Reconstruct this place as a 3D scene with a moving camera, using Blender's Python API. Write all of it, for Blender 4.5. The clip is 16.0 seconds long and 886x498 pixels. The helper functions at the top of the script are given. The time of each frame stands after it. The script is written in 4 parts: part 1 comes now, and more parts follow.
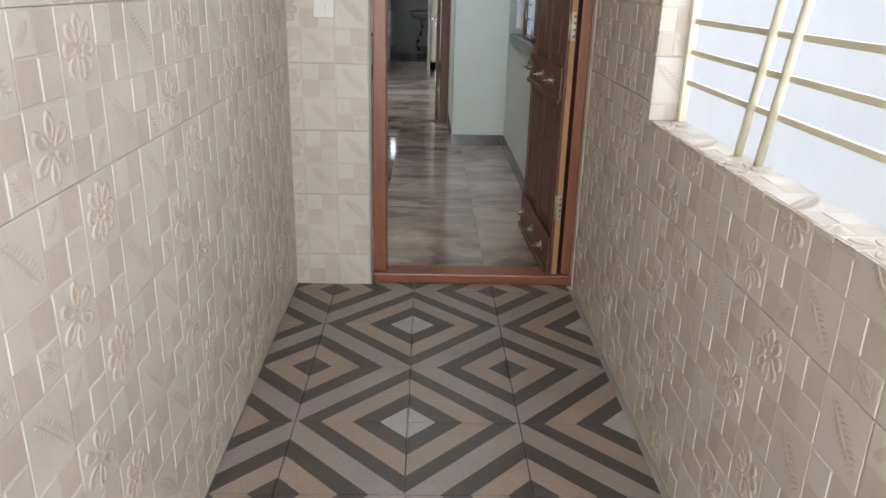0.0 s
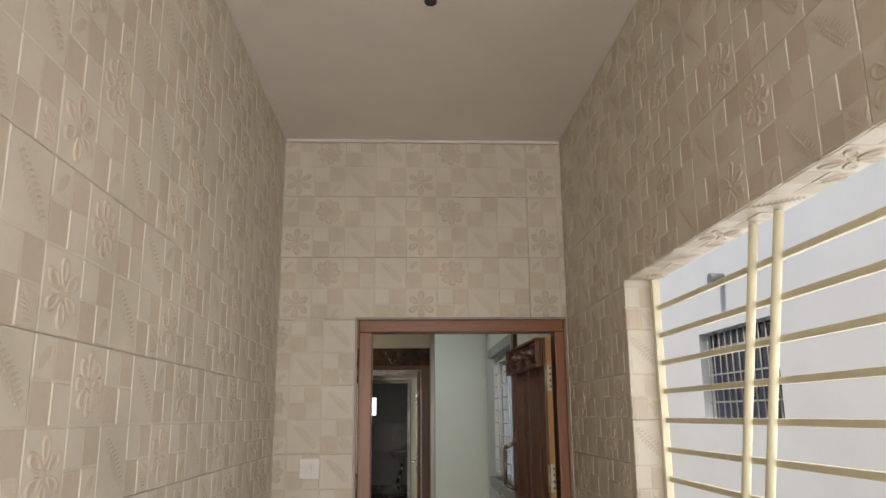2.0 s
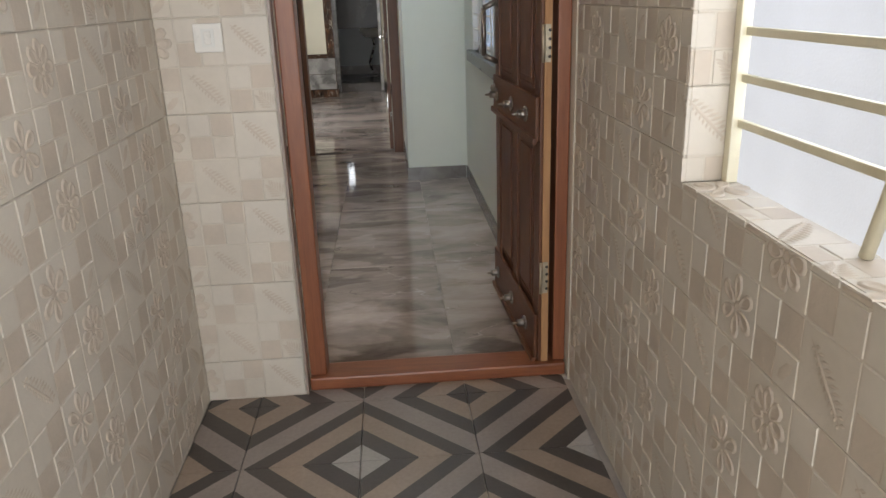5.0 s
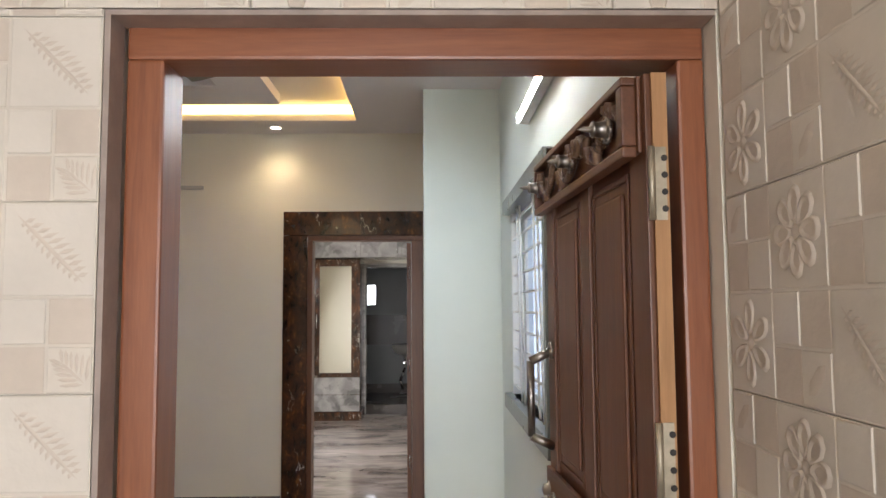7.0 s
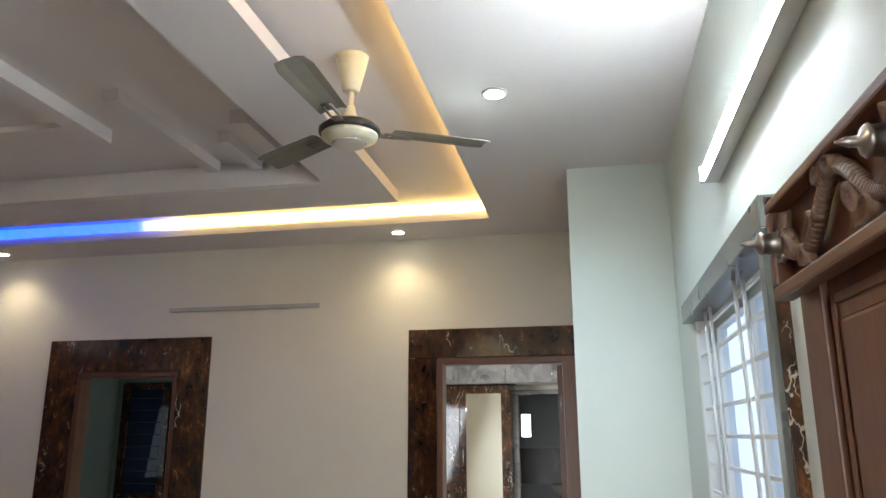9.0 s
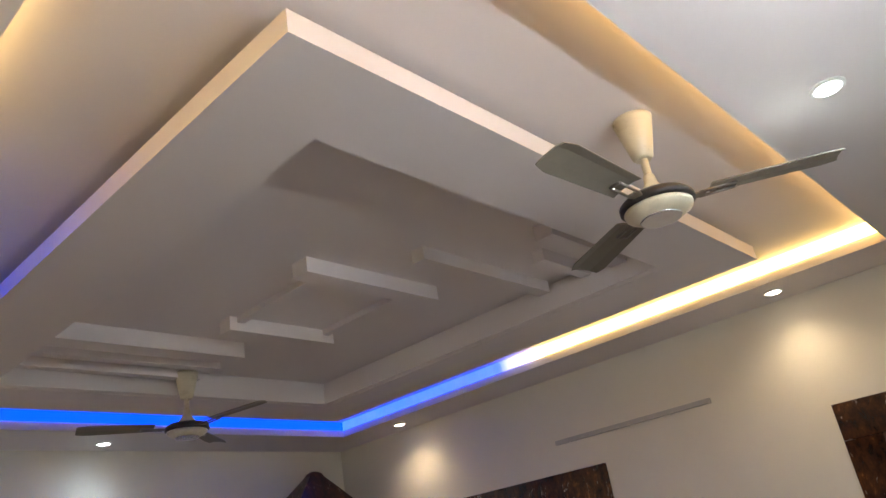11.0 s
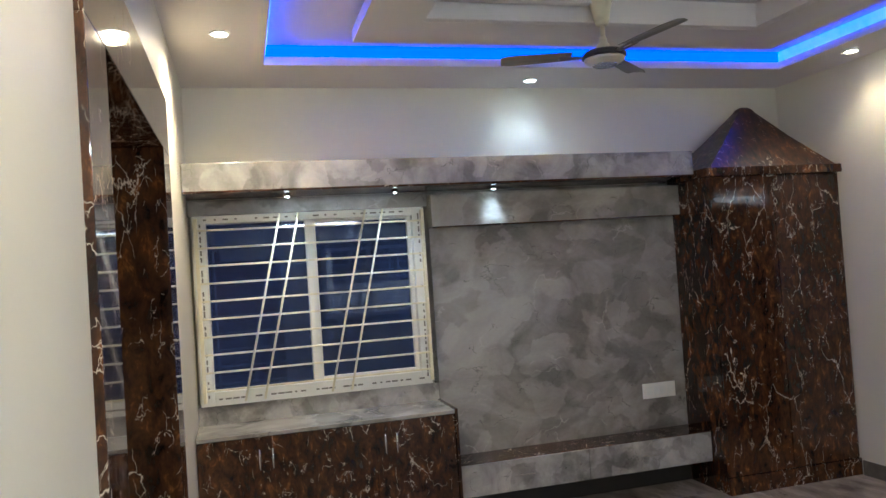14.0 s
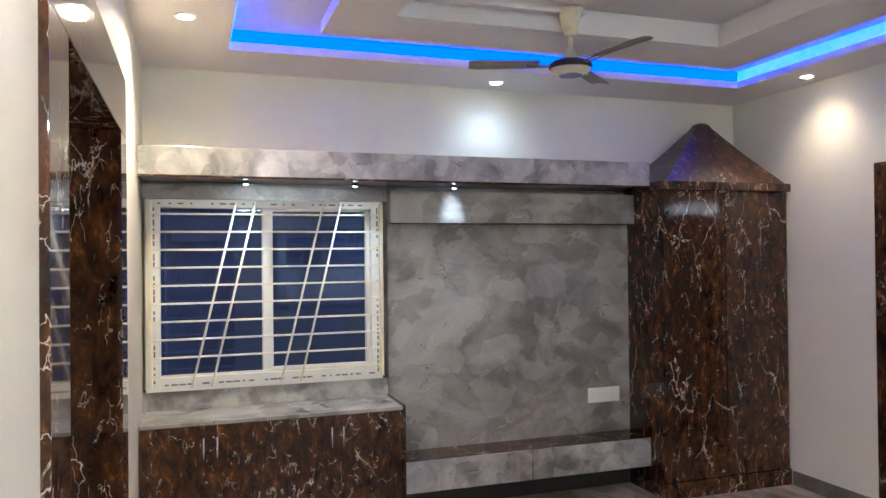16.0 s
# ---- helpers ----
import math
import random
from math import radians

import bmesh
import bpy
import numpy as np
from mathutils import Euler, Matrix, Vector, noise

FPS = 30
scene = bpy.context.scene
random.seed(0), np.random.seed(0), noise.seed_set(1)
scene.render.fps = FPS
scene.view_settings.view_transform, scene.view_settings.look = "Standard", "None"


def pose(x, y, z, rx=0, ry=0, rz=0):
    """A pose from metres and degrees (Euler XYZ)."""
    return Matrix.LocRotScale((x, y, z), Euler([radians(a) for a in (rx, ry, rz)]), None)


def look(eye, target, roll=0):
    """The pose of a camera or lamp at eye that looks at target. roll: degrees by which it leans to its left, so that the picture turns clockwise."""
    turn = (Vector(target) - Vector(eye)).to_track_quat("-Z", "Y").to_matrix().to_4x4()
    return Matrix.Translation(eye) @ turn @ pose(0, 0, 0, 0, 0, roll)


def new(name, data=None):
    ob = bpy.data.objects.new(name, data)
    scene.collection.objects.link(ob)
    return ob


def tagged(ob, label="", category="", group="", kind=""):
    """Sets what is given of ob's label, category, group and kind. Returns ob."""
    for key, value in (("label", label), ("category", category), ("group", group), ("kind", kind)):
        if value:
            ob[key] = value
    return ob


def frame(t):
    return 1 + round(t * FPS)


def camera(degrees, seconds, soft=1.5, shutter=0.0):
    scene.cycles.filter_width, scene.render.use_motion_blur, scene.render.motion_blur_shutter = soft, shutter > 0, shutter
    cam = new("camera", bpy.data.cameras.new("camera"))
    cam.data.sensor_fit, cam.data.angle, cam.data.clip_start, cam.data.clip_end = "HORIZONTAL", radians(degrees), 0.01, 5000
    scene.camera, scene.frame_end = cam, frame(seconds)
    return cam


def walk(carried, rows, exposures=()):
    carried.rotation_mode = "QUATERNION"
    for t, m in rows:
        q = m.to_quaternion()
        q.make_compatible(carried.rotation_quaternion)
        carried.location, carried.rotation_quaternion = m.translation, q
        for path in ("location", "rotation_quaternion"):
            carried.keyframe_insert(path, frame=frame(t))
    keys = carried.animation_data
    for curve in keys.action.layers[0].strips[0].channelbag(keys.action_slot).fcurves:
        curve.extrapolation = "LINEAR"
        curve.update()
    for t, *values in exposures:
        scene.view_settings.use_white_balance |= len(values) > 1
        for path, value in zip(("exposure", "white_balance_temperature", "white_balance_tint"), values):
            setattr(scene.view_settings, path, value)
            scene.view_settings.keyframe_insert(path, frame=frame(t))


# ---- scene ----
cam = camera(61.7, 16.0)
PATH = [
    (0, (0.398, 0.373, 1.485), (0.449, 2.254, 0.807), 1.5),
    (0.5, (0.396, 0.341, 1.537), (0.462, 2.297, 1.126), 1.3),
    (1, (0.363, 0.311, 1.567), (0.459, 2.305, 1.46), 1.1),
    (1.5, (0.398, 0.311, 1.598), (0.474, 2.304, 1.739), 0.6),
    (2, (0.374, 0.291, 1.602), (0.472, 2.24, 2.04), -0.5),
    (2.5, (0.374, 0.341, 1.58), (0.474, 2.283, 2.045), -1.1),
    (3, (0.372, 0.454, 1.52), (0.479, 2.45, 1.575), -1.0),
    (3.2, (0.367, 0.48, 1.505), (0.482, 2.471, 1.352), -1.2),
    (5.3, (0.531, 1.589, 1.476), (0.648, 3.476, 0.826), -2.1),
    (5.5, (0.541, 1.782, 1.491), (0.634, 3.683, 0.877), -1.6),
    (6, (0.592, 2.09, 1.532), (0.671, 4.04, 1.097), -0.3),
    (6.5, (0.648, 2.42, 1.57), (0.717, 4.416, 1.468), 0.2),
    (7, (0.669, 2.70, 1.567), (0.71, 4.694, 1.724), -0.4),
    (7.5, (0.655, 3.0, 1.575), (0.641, 4.974, 1.895), -1.0),
    (8, (0.712, 3.275, 1.568), (0.591, 5.231, 1.965), -1.2),
    (8.2, (0.728, 3.371, 1.572), (0.556, 5.319, 1.99), -0.8),
    (10.3, (0.694, 4.143, 1.797), (-0.202, 5.785, 2.505), -4.4),
    (10.5, (0.694, 4.17, 1.806), (-0.308, 5.726, 2.565), -5.6),
    (11, (0.689, 4.185, 1.819), (-0.484, 5.594, 2.618), -9.6),
    (11.5, (0.669, 4.188, 1.835), (-0.632, 5.474, 2.643), -12.2),
    (12, (0.656, 4.175, 1.829), (-0.756, 5.346, 2.627), -13.4),
    (12.5, (0.62, 4.174, 1.84), (-0.897, 5.239, 2.592), -13.7),
    (13, (0.564, 4.198, 1.807), (-1.129, 5.066, 2.423), -10.9),
    (13.2, (0.494, 4.253, 1.792), (-1.273, 5.031, 2.314), -9.0),
    (13.5, (0.48, 4.291, 1.762), (-1.378, 4.944, 2.113), -6.7),
    (14, (0.472, 4.356, 1.695), (-1.457, 4.884, 1.747), -3.8),
    (14.5, (0.475, 4.401, 1.668), (-1.453, 4.909, 1.508), -2.3),
    (15, (0.475, 4.423, 1.67), (-1.425, 4.98, 1.389), -0.8),
    (15.2, (0.474, 4.407, 1.674), (-1.416, 4.996, 1.394), -0.5),
    (15.5, (0.476, 4.4, 1.692), (-1.41, 5.024, 1.458), -0.3),
    (16, (0.487, 4.344, 1.75), (-1.407, 4.985, 1.769), -0.6),
]
EXPOSURES = [(0.0, 0.45, 6150, 11), (1.0, 0.05, 6450, 11), (2.0, -0.2, 7200, 11), (2.5, -0.2, 7200, 11), (3.2, 0.0, 6600, 10), (5.3, 0.33, 6450, 12), (6.0, 0.5, 6400, 14),
             (7.0, 0.93, 6450, 14), (7.5, 1.06, 6300, 11), (8.2, 1.05, 5950, 5), (10.5, 0.95, 6500, 16), (11.5, 0.80, 6300, 15), (12.5, 0.98, 5900, 13), (13.0, 1.38, 5850, 10), (13.5, 1.48, 5750, 6), (14.0, 1.42, 5780, 6), (14.5, 1.62, 5800, 10), (15.5, 1.92, 5700, 9), (16.0, 1.85, 5700, 10)]
walk(cam, [(t, look(eye, target, roll)) for t, eye, target, roll in PATH], EXPOSURES)

# ---- light ----
world = bpy.data.worlds.new("world")
scene.world = world
world.use_nodes = True
wn = world.node_tree
sky = wn.nodes.new("ShaderNodeTexSky")
sky.sky_type = 'NISHITA'
sky.sun_disc = False
sky.sun_elevation, sky.sun_rotation = radians(62), radians(250)
wn.links.new(sky.outputs[0], wn.nodes["Background"].inputs[0])
wn.nodes["Background"].inputs[1].default_value = 0.12


def lamp(name, kind, m, energy, color, **kw):
    data = bpy.data.lights.new(name, kind)
    data.energy, data.color = energy, color
    if kind == "AREA":
        data.shape = "RECTANGLE"
        data.size, data.size_y = kw["size"], kw["size_y"]
    if kind == "SPOT":
        data.spot_size, data.spot_blend, data.shadow_soft_size = kw["angle"], 1.0, 0.05
    if kind == "SUN":
        data.angle = radians(0.6)
    ob = new(name, data)
    ob.matrix_basis = m
    return ob


lamp("sun", "SUN", look((0, 0, 10), (5.0, 1.5, 0)), 3.4, (1.0, 0.95, 0.87))
# skylight entering by the porch window and by the porch's open front
lamp("window_skylight", "AREA", look((1.40, 1.64, 1.6), (0.0, 1.64, 1.75)), 13, (0.93, 0.97, 1.0), size=2.6, size_y=0.95)
lamp("front_skylight", "AREA", look((0.46, -2.1, 1.5), (0.46, 2.0, 2.2)), 88, (0.95, 0.98, 1.0), size=1.3, size_y=2.0)
WARM, COOL, BLUE = (1.0, 0.80, 0.50), (0.72, 0.90, 1.0), (0.02, 0.16, 1.0)
CEIL = 2.965
DOWNLIGHTS = [(-0.50, 8.36, WARM, 9), (-3.53, 8.36, WARM, 9), (-4.30, 6.37, COOL, 5),
              (-3.42, 4.32, WARM, 50), (-0.50, 4.34, WARM, 30), (0.395, 6.43, COOL, 32)]
# added fill lamp, out of view, that brightens the far bedroom
lamp("bedroom_fill_light", "AREA", look((-1.62, 10.4, 1.5), (0.5, 10.6, 0.9)), 38, (0.95, 0.98, 1.0), size=1.4, size_y=1.2)
# added fill for the side room; the wall behind it has no opening
lamp("side_room_fill_light", "AREA", look((-4.5, 10.2, 1.5), (-2.5, 10.2, 1.2)), 1.0, (0.8, 0.95, 1.0), size=1.0, size_y=1.0)


# ---- materials ----
def mat(name, color, rough=0.5, metal=0.0):
    m = bpy.data.materials.new(name)
    m.use_nodes = True
    b = m.node_tree.nodes["Principled BSDF"]
    b.inputs["Base Color"].default_value = (*color, 1)
    b.inputs["Roughness"].default_value, b.inputs["Metallic"].default_value = rough, metal
    return m


def nd(m, kind, **kw):
    n = m.node_tree.nodes.new(kind)
    for k, v in kw.items():
        n.inputs[k.replace("_", " ")].default_value = v
    return n


def ln(m, a, b):
    m.node_tree.links.new(a, b)


def bsdf(m):
    return m.node_tree.nodes["Principled BSDF"]


def place(m, scale=(1, 1, 1), rot=(0, 0, 0)):
    """World position, so that a pattern has its true size on every piece."""
    g = m.node_tree.nodes.new("ShaderNodeNewGeometry")
    mp = nd(m, "ShaderNodeMapping")
    mp.inputs["Scale"].default_value, mp.inputs["Rotation"].default_value = scale, rot
    ln(m, g.outputs["Position"], mp.inputs["Vector"])
    return mp.outputs["Vector"]


def ramp(m, fac, stops):
    r = m.node_tree.nodes.new("ShaderNodeValToRGB")
    e = r.color_ramp.elements
    while len(e) < len(stops):
        e.new(0.5)
    for el, (p, c) in zip(e, stops):
        el.position, el.color = p, (*c, 1)
    ln(m, fac, r.inputs["Fac"])
    return r.outputs["Color"]


def mix(m, fac, a, b, mode="MIX"):
    n = m.node_tree.nodes.new("ShaderNodeMix")
    n.data_type, n.blend_type = "RGBA", mode
    for sock, v in ((n.inputs[0], fac), (n.inputs[6], a), (n.inputs[7], b)):
        if isinstance(v, (int, float)):
            sock.default_value = v
        elif isinstance(v, tuple):
            sock.default_value = (*v, 1)
        else:
            ln(m, v, sock)
    return n.outputs[2]


def math_node(m, op, a, b=0.0, c=0.0):
    n = m.node_tree.nodes.new("ShaderNodeMath")
    n.operation = op
    for sock, v in zip(n.inputs, (a, b, c)):
        if isinstance(v, (int, float)):
            sock.default_value = v
        else:
            ln(m, v, sock)
    return n.outputs[0]


def bump(m, height, strength=0.2, distance=0.01):
    b = nd(m, "ShaderNodeBump", Strength=strength, Distance=distance)
    ln(m, height, b.inputs["Height"])
    ln(m, b.outputs["Normal"], bsdf(m).inputs["Normal"])


def noise_tex(m, vec, scale, detail=4.0, rough=0.55, distort=0.0):
    n = nd(m, "ShaderNodeTexNoise", Scale=scale, Detail=detail, Roughness=rough, Distortion=distort)
    ln(m, vec, n.inputs["Vector"])
    return n.outputs["Fac"]


def mottled(name, color, rough=0.5, amount=0.12, scale=3.0, grain=90.0, grain_bump=0.12, metal=0.0):
    """A painted or plastered surface: broad mottling, fine grain and relief."""
    m = mat(name, color, rough, metal)
    v = place(m)
    dark = tuple(c * (1 - amount) for c in color)
    light = tuple(min(1, c * (1 + amount * 0.5)) for c in color)
    broad = noise_tex(m, v, scale, 5.0)
    fine = noise_tex(m, v, grain, 3.0)
    col = ramp(m, broad, [(0.3, dark), (0.7, light)])
    col = mix(m, 0.15, col, ramp(m, fine, [(0.3, dark), (0.7, light)]))
    ln(m, col, bsdf(m).inputs["Base Color"])
    ln(m, math_node(m, "MULTIPLY_ADD", broad, 0.2, rough - 0.1), bsdf(m).inputs["Roughness"])
    bump(m, fine, grain_bump, 0.004)
    return m


def wood(name, light, dark, rough=0.38, along="z"):
    m = mat(name, light, rough)
    sc = {"z": (14, 14, 1.1), "x": (1.1, 14, 14), "y": (14, 1.1, 14)}[along]
    v = place(m, sc)
    g = noise_tex(m, v, 1.6, 6.0, 0.6, 1.2)
    f = noise_tex(m, place(m, tuple(c * 7 for c in sc)), 2.0, 3.0)
    col = ramp(m, g, [(0.25, dark), (0.52, tuple((a + b) / 2 for a, b in zip(light, dark))), (0.78, light)])
    col = mix(m, 0.25, col, ramp(m, f, [(0.3, dark), (0.7, light)]))
    ln(m, col, bsdf(m).inputs["Base Color"])
    ln(m, math_node(m, "MULTIPLY_ADD", f, 0.2, rough - 0.1), bsdf(m).inputs["Roughness"])
    bump(m, f, 0.12, 0.002)
    return m


def dark_marble(name, scale=1.0, rough=0.08, more=0.0):
    """Glossy dark laminate: brown clouds, rust patches and short broken pale veins running mostly upright."""
    m = mat(name, (0.03, 0.015, 0.01), rough)
    v = place(m, (scale, scale, scale * 0.55))
    cloud = noise_tex(m, v, 17.0, 9.0, 0.72, 0.35)
    base = ramp(m, cloud, [(0.36, (0.014, 0.008, 0.006)), (0.47, (0.045, 0.021, 0.012)), (0.58, (0.085, 0.034, 0.015)), (0.65, (0.21, 0.085, 0.028)), (0.75, (0.38, 0.18, 0.06))])
    broad = ramp(m, noise_tex(m, v, 2.2, 3.0), [(0.35, (0.65, 0.62, 0.62)), (0.65, (1.3, 1.25, 1.2))])
    base = mix(m, 1.0, base, broad, "MULTIPLY")
    warp = nd(m, "ShaderNodeTexNoise", Scale=9.0, Detail=4.5, Roughness=0.58)
    ln(m, v, warp.inputs["Vector"])
    vv = place(m, (scale, scale, scale * 0.42))
    facs = []
    for size, width, cut in ((5.0, 0.0085, 0.53), (11.0, 0.010, 0.565), (23.0, 0.016, 0.60)):
        add = m.node_tree.nodes.new("ShaderNodeVectorMath")
        add.operation = "MULTIPLY_ADD"
        add.inputs[1].default_value = (0.17, 0.17, 0.13)
        ln(m, warp.outputs["Color"], add.inputs[0])
        ln(m, vv, add.inputs[2])
        vein = nd(m, "ShaderNodeTexVoronoi", Scale=size)
        vein.feature = "DISTANCE_TO_EDGE"
        ln(m, add.outputs[0], vein.inputs["Vector"])
        line = ramp(m, vein.outputs["Distance"], [(0.0, (1, 1, 1)), (width * 0.5, (0.6, 0.6, 0.6)), (width, (0, 0, 0))])
        gate = ramp(m, noise_tex(m, v, size * 0.8, 2.0), [(cut - more, (0, 0, 0)), (cut - more + 0.035, (1, 1, 1))])
        facs.append(math_node(m, "MULTIPLY", line, gate))
    fac = math_node(m, "MAXIMUM", math_node(m, "MAXIMUM", facs[0], facs[1]), facs[2])
    ln(m, mix(m, math_node(m, "MULTIPLY", fac, 0.95), base, (0.80, 0.70, 0.56)), bsdf(m).inputs["Base Color"])
    return m


def grey_marble(name, lo, hi, rough=0.16, scale=1.0, stretch=(1, 1, 1), vein_color=(0.55, 0.52, 0.48), loose=False):
    """Cloudy stone print: slanting shards of light and dark, soft mottling, thin pale and dark veins.

    loose: every tile has its own cut of the print."""
    m = mat(name, hi, rough)
    v = place(m, tuple(scale * c for c in stretch), (0.5, 0.3, 0.4))
    if loose:
        info = m.node_tree.nodes.new("ShaderNodeObjectInfo")
        jump = m.node_tree.nodes.new("ShaderNodeVectorMath")
        jump.operation = "MULTIPLY_ADD"
        jump.inputs[1].default_value = (31.0, 17.0, 23.0)
        ln(m, info.outputs["Random"], jump.inputs[0])
        ln(m, v, jump.inputs[2])
        v = jump.outputs[0]
    warp = nd(m, "ShaderNodeTexNoise", Scale=2.0, Detail=5.0, Roughness=0.6)
    ln(m, v, warp.inputs["Vector"])

    def bent(amount):
        n = m.node_tree.nodes.new("ShaderNodeVectorMath")
        n.operation = "MULTIPLY_ADD"
        n.inputs[1].default_value = (amount, amount, amount)
        ln(m, warp.outputs["Color"], n.inputs[0])
        ln(m, v, n.inputs[2])
        return n.outputs[0]
    mid = tuple((p + q) / 2 for p, q in zip(lo, hi))
    cloud = noise_tex(m, v, 2.1, 6.0, 0.55, 1.2)
    col = ramp(m, cloud, [(0.38, lo), (0.50, mid), (0.62, hi)])
    for size, amount, share in ((1.9, 0.75, 0.36), (5.5, 0.42, 0.36)):
        shard = nd(m, "ShaderNodeTexVoronoi", Scale=size)
        shard.feature = "SMOOTH_F1"
        shard.inputs["Smoothness"].default_value = 0.25
        ln(m, bent(amount), shard.inputs["Vector"])
        sep = m.node_tree.nodes.new("ShaderNodeSeparateColor")
        ln(m, shard.outputs["Color"], sep.inputs[0])
        tone = math_node(m, "ADD", sep.outputs[0], math_node(m, "MULTIPLY_ADD", cloud, 0.6, -0.3))
        col = mix(m, share, col, ramp(m, tone, [(0.20, lo), (0.45, mid), (0.72, hi)]))
    fine = noise_tex(m, v, 34.0, 5.0, 0.65)
    col = mix(m, 0.09, col, ramp(m, fine, [(0.35, lo), (0.65, hi)]))
    for size, width, cut, tint, most in ((2.6, 0.016, 0.54, vein_color, 0.6), (4.3, 0.014, 0.54, tuple(0.5 * c for c in lo), 0.75)):
        crack = nd(m, "ShaderNodeTexVoronoi", Scale=size)
        crack.feature = "DISTANCE_TO_EDGE"
        ln(m, bent(0.5), crack.inputs["Vector"])
        line = ramp(m, crack.outputs["Distance"], [(0.0, (1, 1, 1)), (width, (0, 0, 0))])
        gate = ramp(m, noise_tex(m, v, size * 1.3, 3.0), [(cut, (0, 0, 0)), (cut + 0.08, (1, 1, 1))])
        col = mix(m, math_node(m, "MULTIPLY", math_node(m, "MULTIPLY", line, gate), most), col, tint)
    ln(m, col, bsdf(m).inputs["Base Color"])
    ln(m, math_node(m, "MULTIPLY_ADD", fine, 0.06, rough - 0.03), bsdf(m).inputs["Roughness"])
    return m


def glow(name, color, strength):
    m = mat(name, color, 0.4)
    b = bsdf(m)
    b.inputs["Emission Color"].default_value = (*color, 1)
    b.inputs["Emission Strength"].default_value = strength
    return m


def floor_pattern(name):
    """Concentric diamonds of dark grey, beige and pale grey over 400 mm tiles."""
    m = mat(name, (0.3, 0.28, 0.25), 0.4)
    g = m.node_tree.nodes.new("ShaderNodeNewGeometry")
    sep = m.node_tree.nodes.new("ShaderNodeSeparateXYZ")
    ln(m, g.outputs["Position"], sep.inputs[0])
    u = math_node(m, "PINGPONG", math_node(m, "MULTIPLY", math_node(m, "SUBTRACT", sep.outputs["X"], 0.35), 2.5), 1.0)
    w = math_node(m, "PINGPONG", math_node(m, "MULTIPLY", math_node(m, "SUBTRACT", sep.outputs["Y"], 3.46), 2.5), 1.0)
    d = math_node(m, "MULTIPLY", math_node(m, "ADD", u, w), 0.5)
    r = m.node_tree.nodes.new("ShaderNodeValToRGB")
    r.color_ramp.interpolation = "CONSTANT"
    dark, beige, grey = (0.088, 0.076, 0.070), (0.37, 0.295, 0.235), (0.345, 0.30, 0.275)
    stops = [(0.0, (0.46, 0.44, 0.42)), (0.123, dark), (0.246, beige), (0.385, dark), (0.487, grey), (0.634, dark), (0.753, beige), (0.895, dark)]
    e = r.color_ramp.elements
    while len(e) < len(stops):
        e.new(0.5)
    for el, (p, c) in zip(e, stops):
        el.position, el.color = p, (*c, 1)
    ln(m, d, r.inputs["Fac"])
    v = place(m)
    dirt = noise_tex(m, v, 4.0, 6.0)
    grain = noise_tex(m, v, 70.0, 4.0)
    col = mix(m, 0.35, r.outputs["Color"], mix(m, 1.0, r.outputs["Color"], ramp(m, dirt, [(0.3, (0.6, 0.58, 0.55)), (0.7, (1.15, 1.13, 1.1))]), "MULTIPLY"))
    col = mix(m, 0.3, col, mix(m, 1.0, col, ramp(m, grain, [(0.3, (0.7, 0.7, 0.7)), (0.7, (1.2, 1.2, 1.2))]), "MULTIPLY"))
    ln(m, col, bsdf(m).inputs["Base Color"])
    bump(m, grain, 0.15, 0.003)
    return m


M_CREAM = mottled("cream_wall_paint", (0.80, 0.755, 0.64), 0.5, 0.05, 1.6, 120, 0.06)
M_MINT = mottled("pale_green_wall_paint", (0.72, 0.77, 0.71), 0.5, 0.05, 1.6, 120, 0.06)
M_CEIL = mottled("white_ceiling_paint", (0.76, 0.71, 0.695), 0.6, 0.04, 1.2, 130, 0.05)
M_PORCH_CEIL = mottled("porch_ceiling_paint", (0.80, 0.735, 0.69), 0.7, 0.08, 2.0, 80, 0.15)
M_TILE = mottled("cream_relief_tile", (0.66, 0.60, 0.51), 0.42, 0.12, 5.0, 60, 0.2)
M_TILE_B = mottled("beige_relief_tile", (0.612, 0.532, 0.44), 0.5, 0.14, 5.0, 60, 0.25)
M_TILE_P = mottled("pale_relief_tile", (0.675, 0.62, 0.535), 0.42, 0.1, 5.0, 60, 0.2)
M_GROUT = mottled("tile_grout", (0.52, 0.46, 0.39), 0.8, 0.2, 9.0, 90, 0.3)
M_REVEAL = mottled("grey_brown_sealant", (0.36, 0.29, 0.25), 0.35, 0.25, 14.0, 70, 0.2)
M_JOINT = mottled("pale_floor_joint", (0.50, 0.46, 0.42), 0.8, 0.2, 9.0, 90, 0.2)
M_PATTERN = floor_pattern("diamond_floor_tile")
M_FLOOR = grey_marble("grey_brown_polished_tile", (0.12, 0.096, 0.082), (0.50, 0.43, 0.39), 0.07, 0.8, (0.7, 1.7, 1), (0.60, 0.54, 0.49), True)
M_SKIRT = grey_marble("grey_skirting_tile", (0.10, 0.09, 0.08), (0.21, 0.19, 0.17), 0.2, 1.3)
M_TEAK = wood("red_brown_teak", (0.36, 0.13, 0.055), (0.17, 0.055, 0.026), 0.34)
M_TEAK_X = wood("red_brown_teak_rail", (0.36, 0.13, 0.055), (0.17, 0.055, 0.026), 0.34, "x")
M_DOOR = wood("dark_brown_door_wood", (0.185, 0.072, 0.031), (0.09, 0.033, 0.015), 0.42)
M_HINGE = mottled("worn_hinge_plate", (0.50, 0.44, 0.33), 0.45, 0.35, 25.0, 90, 0.15, 0.7)
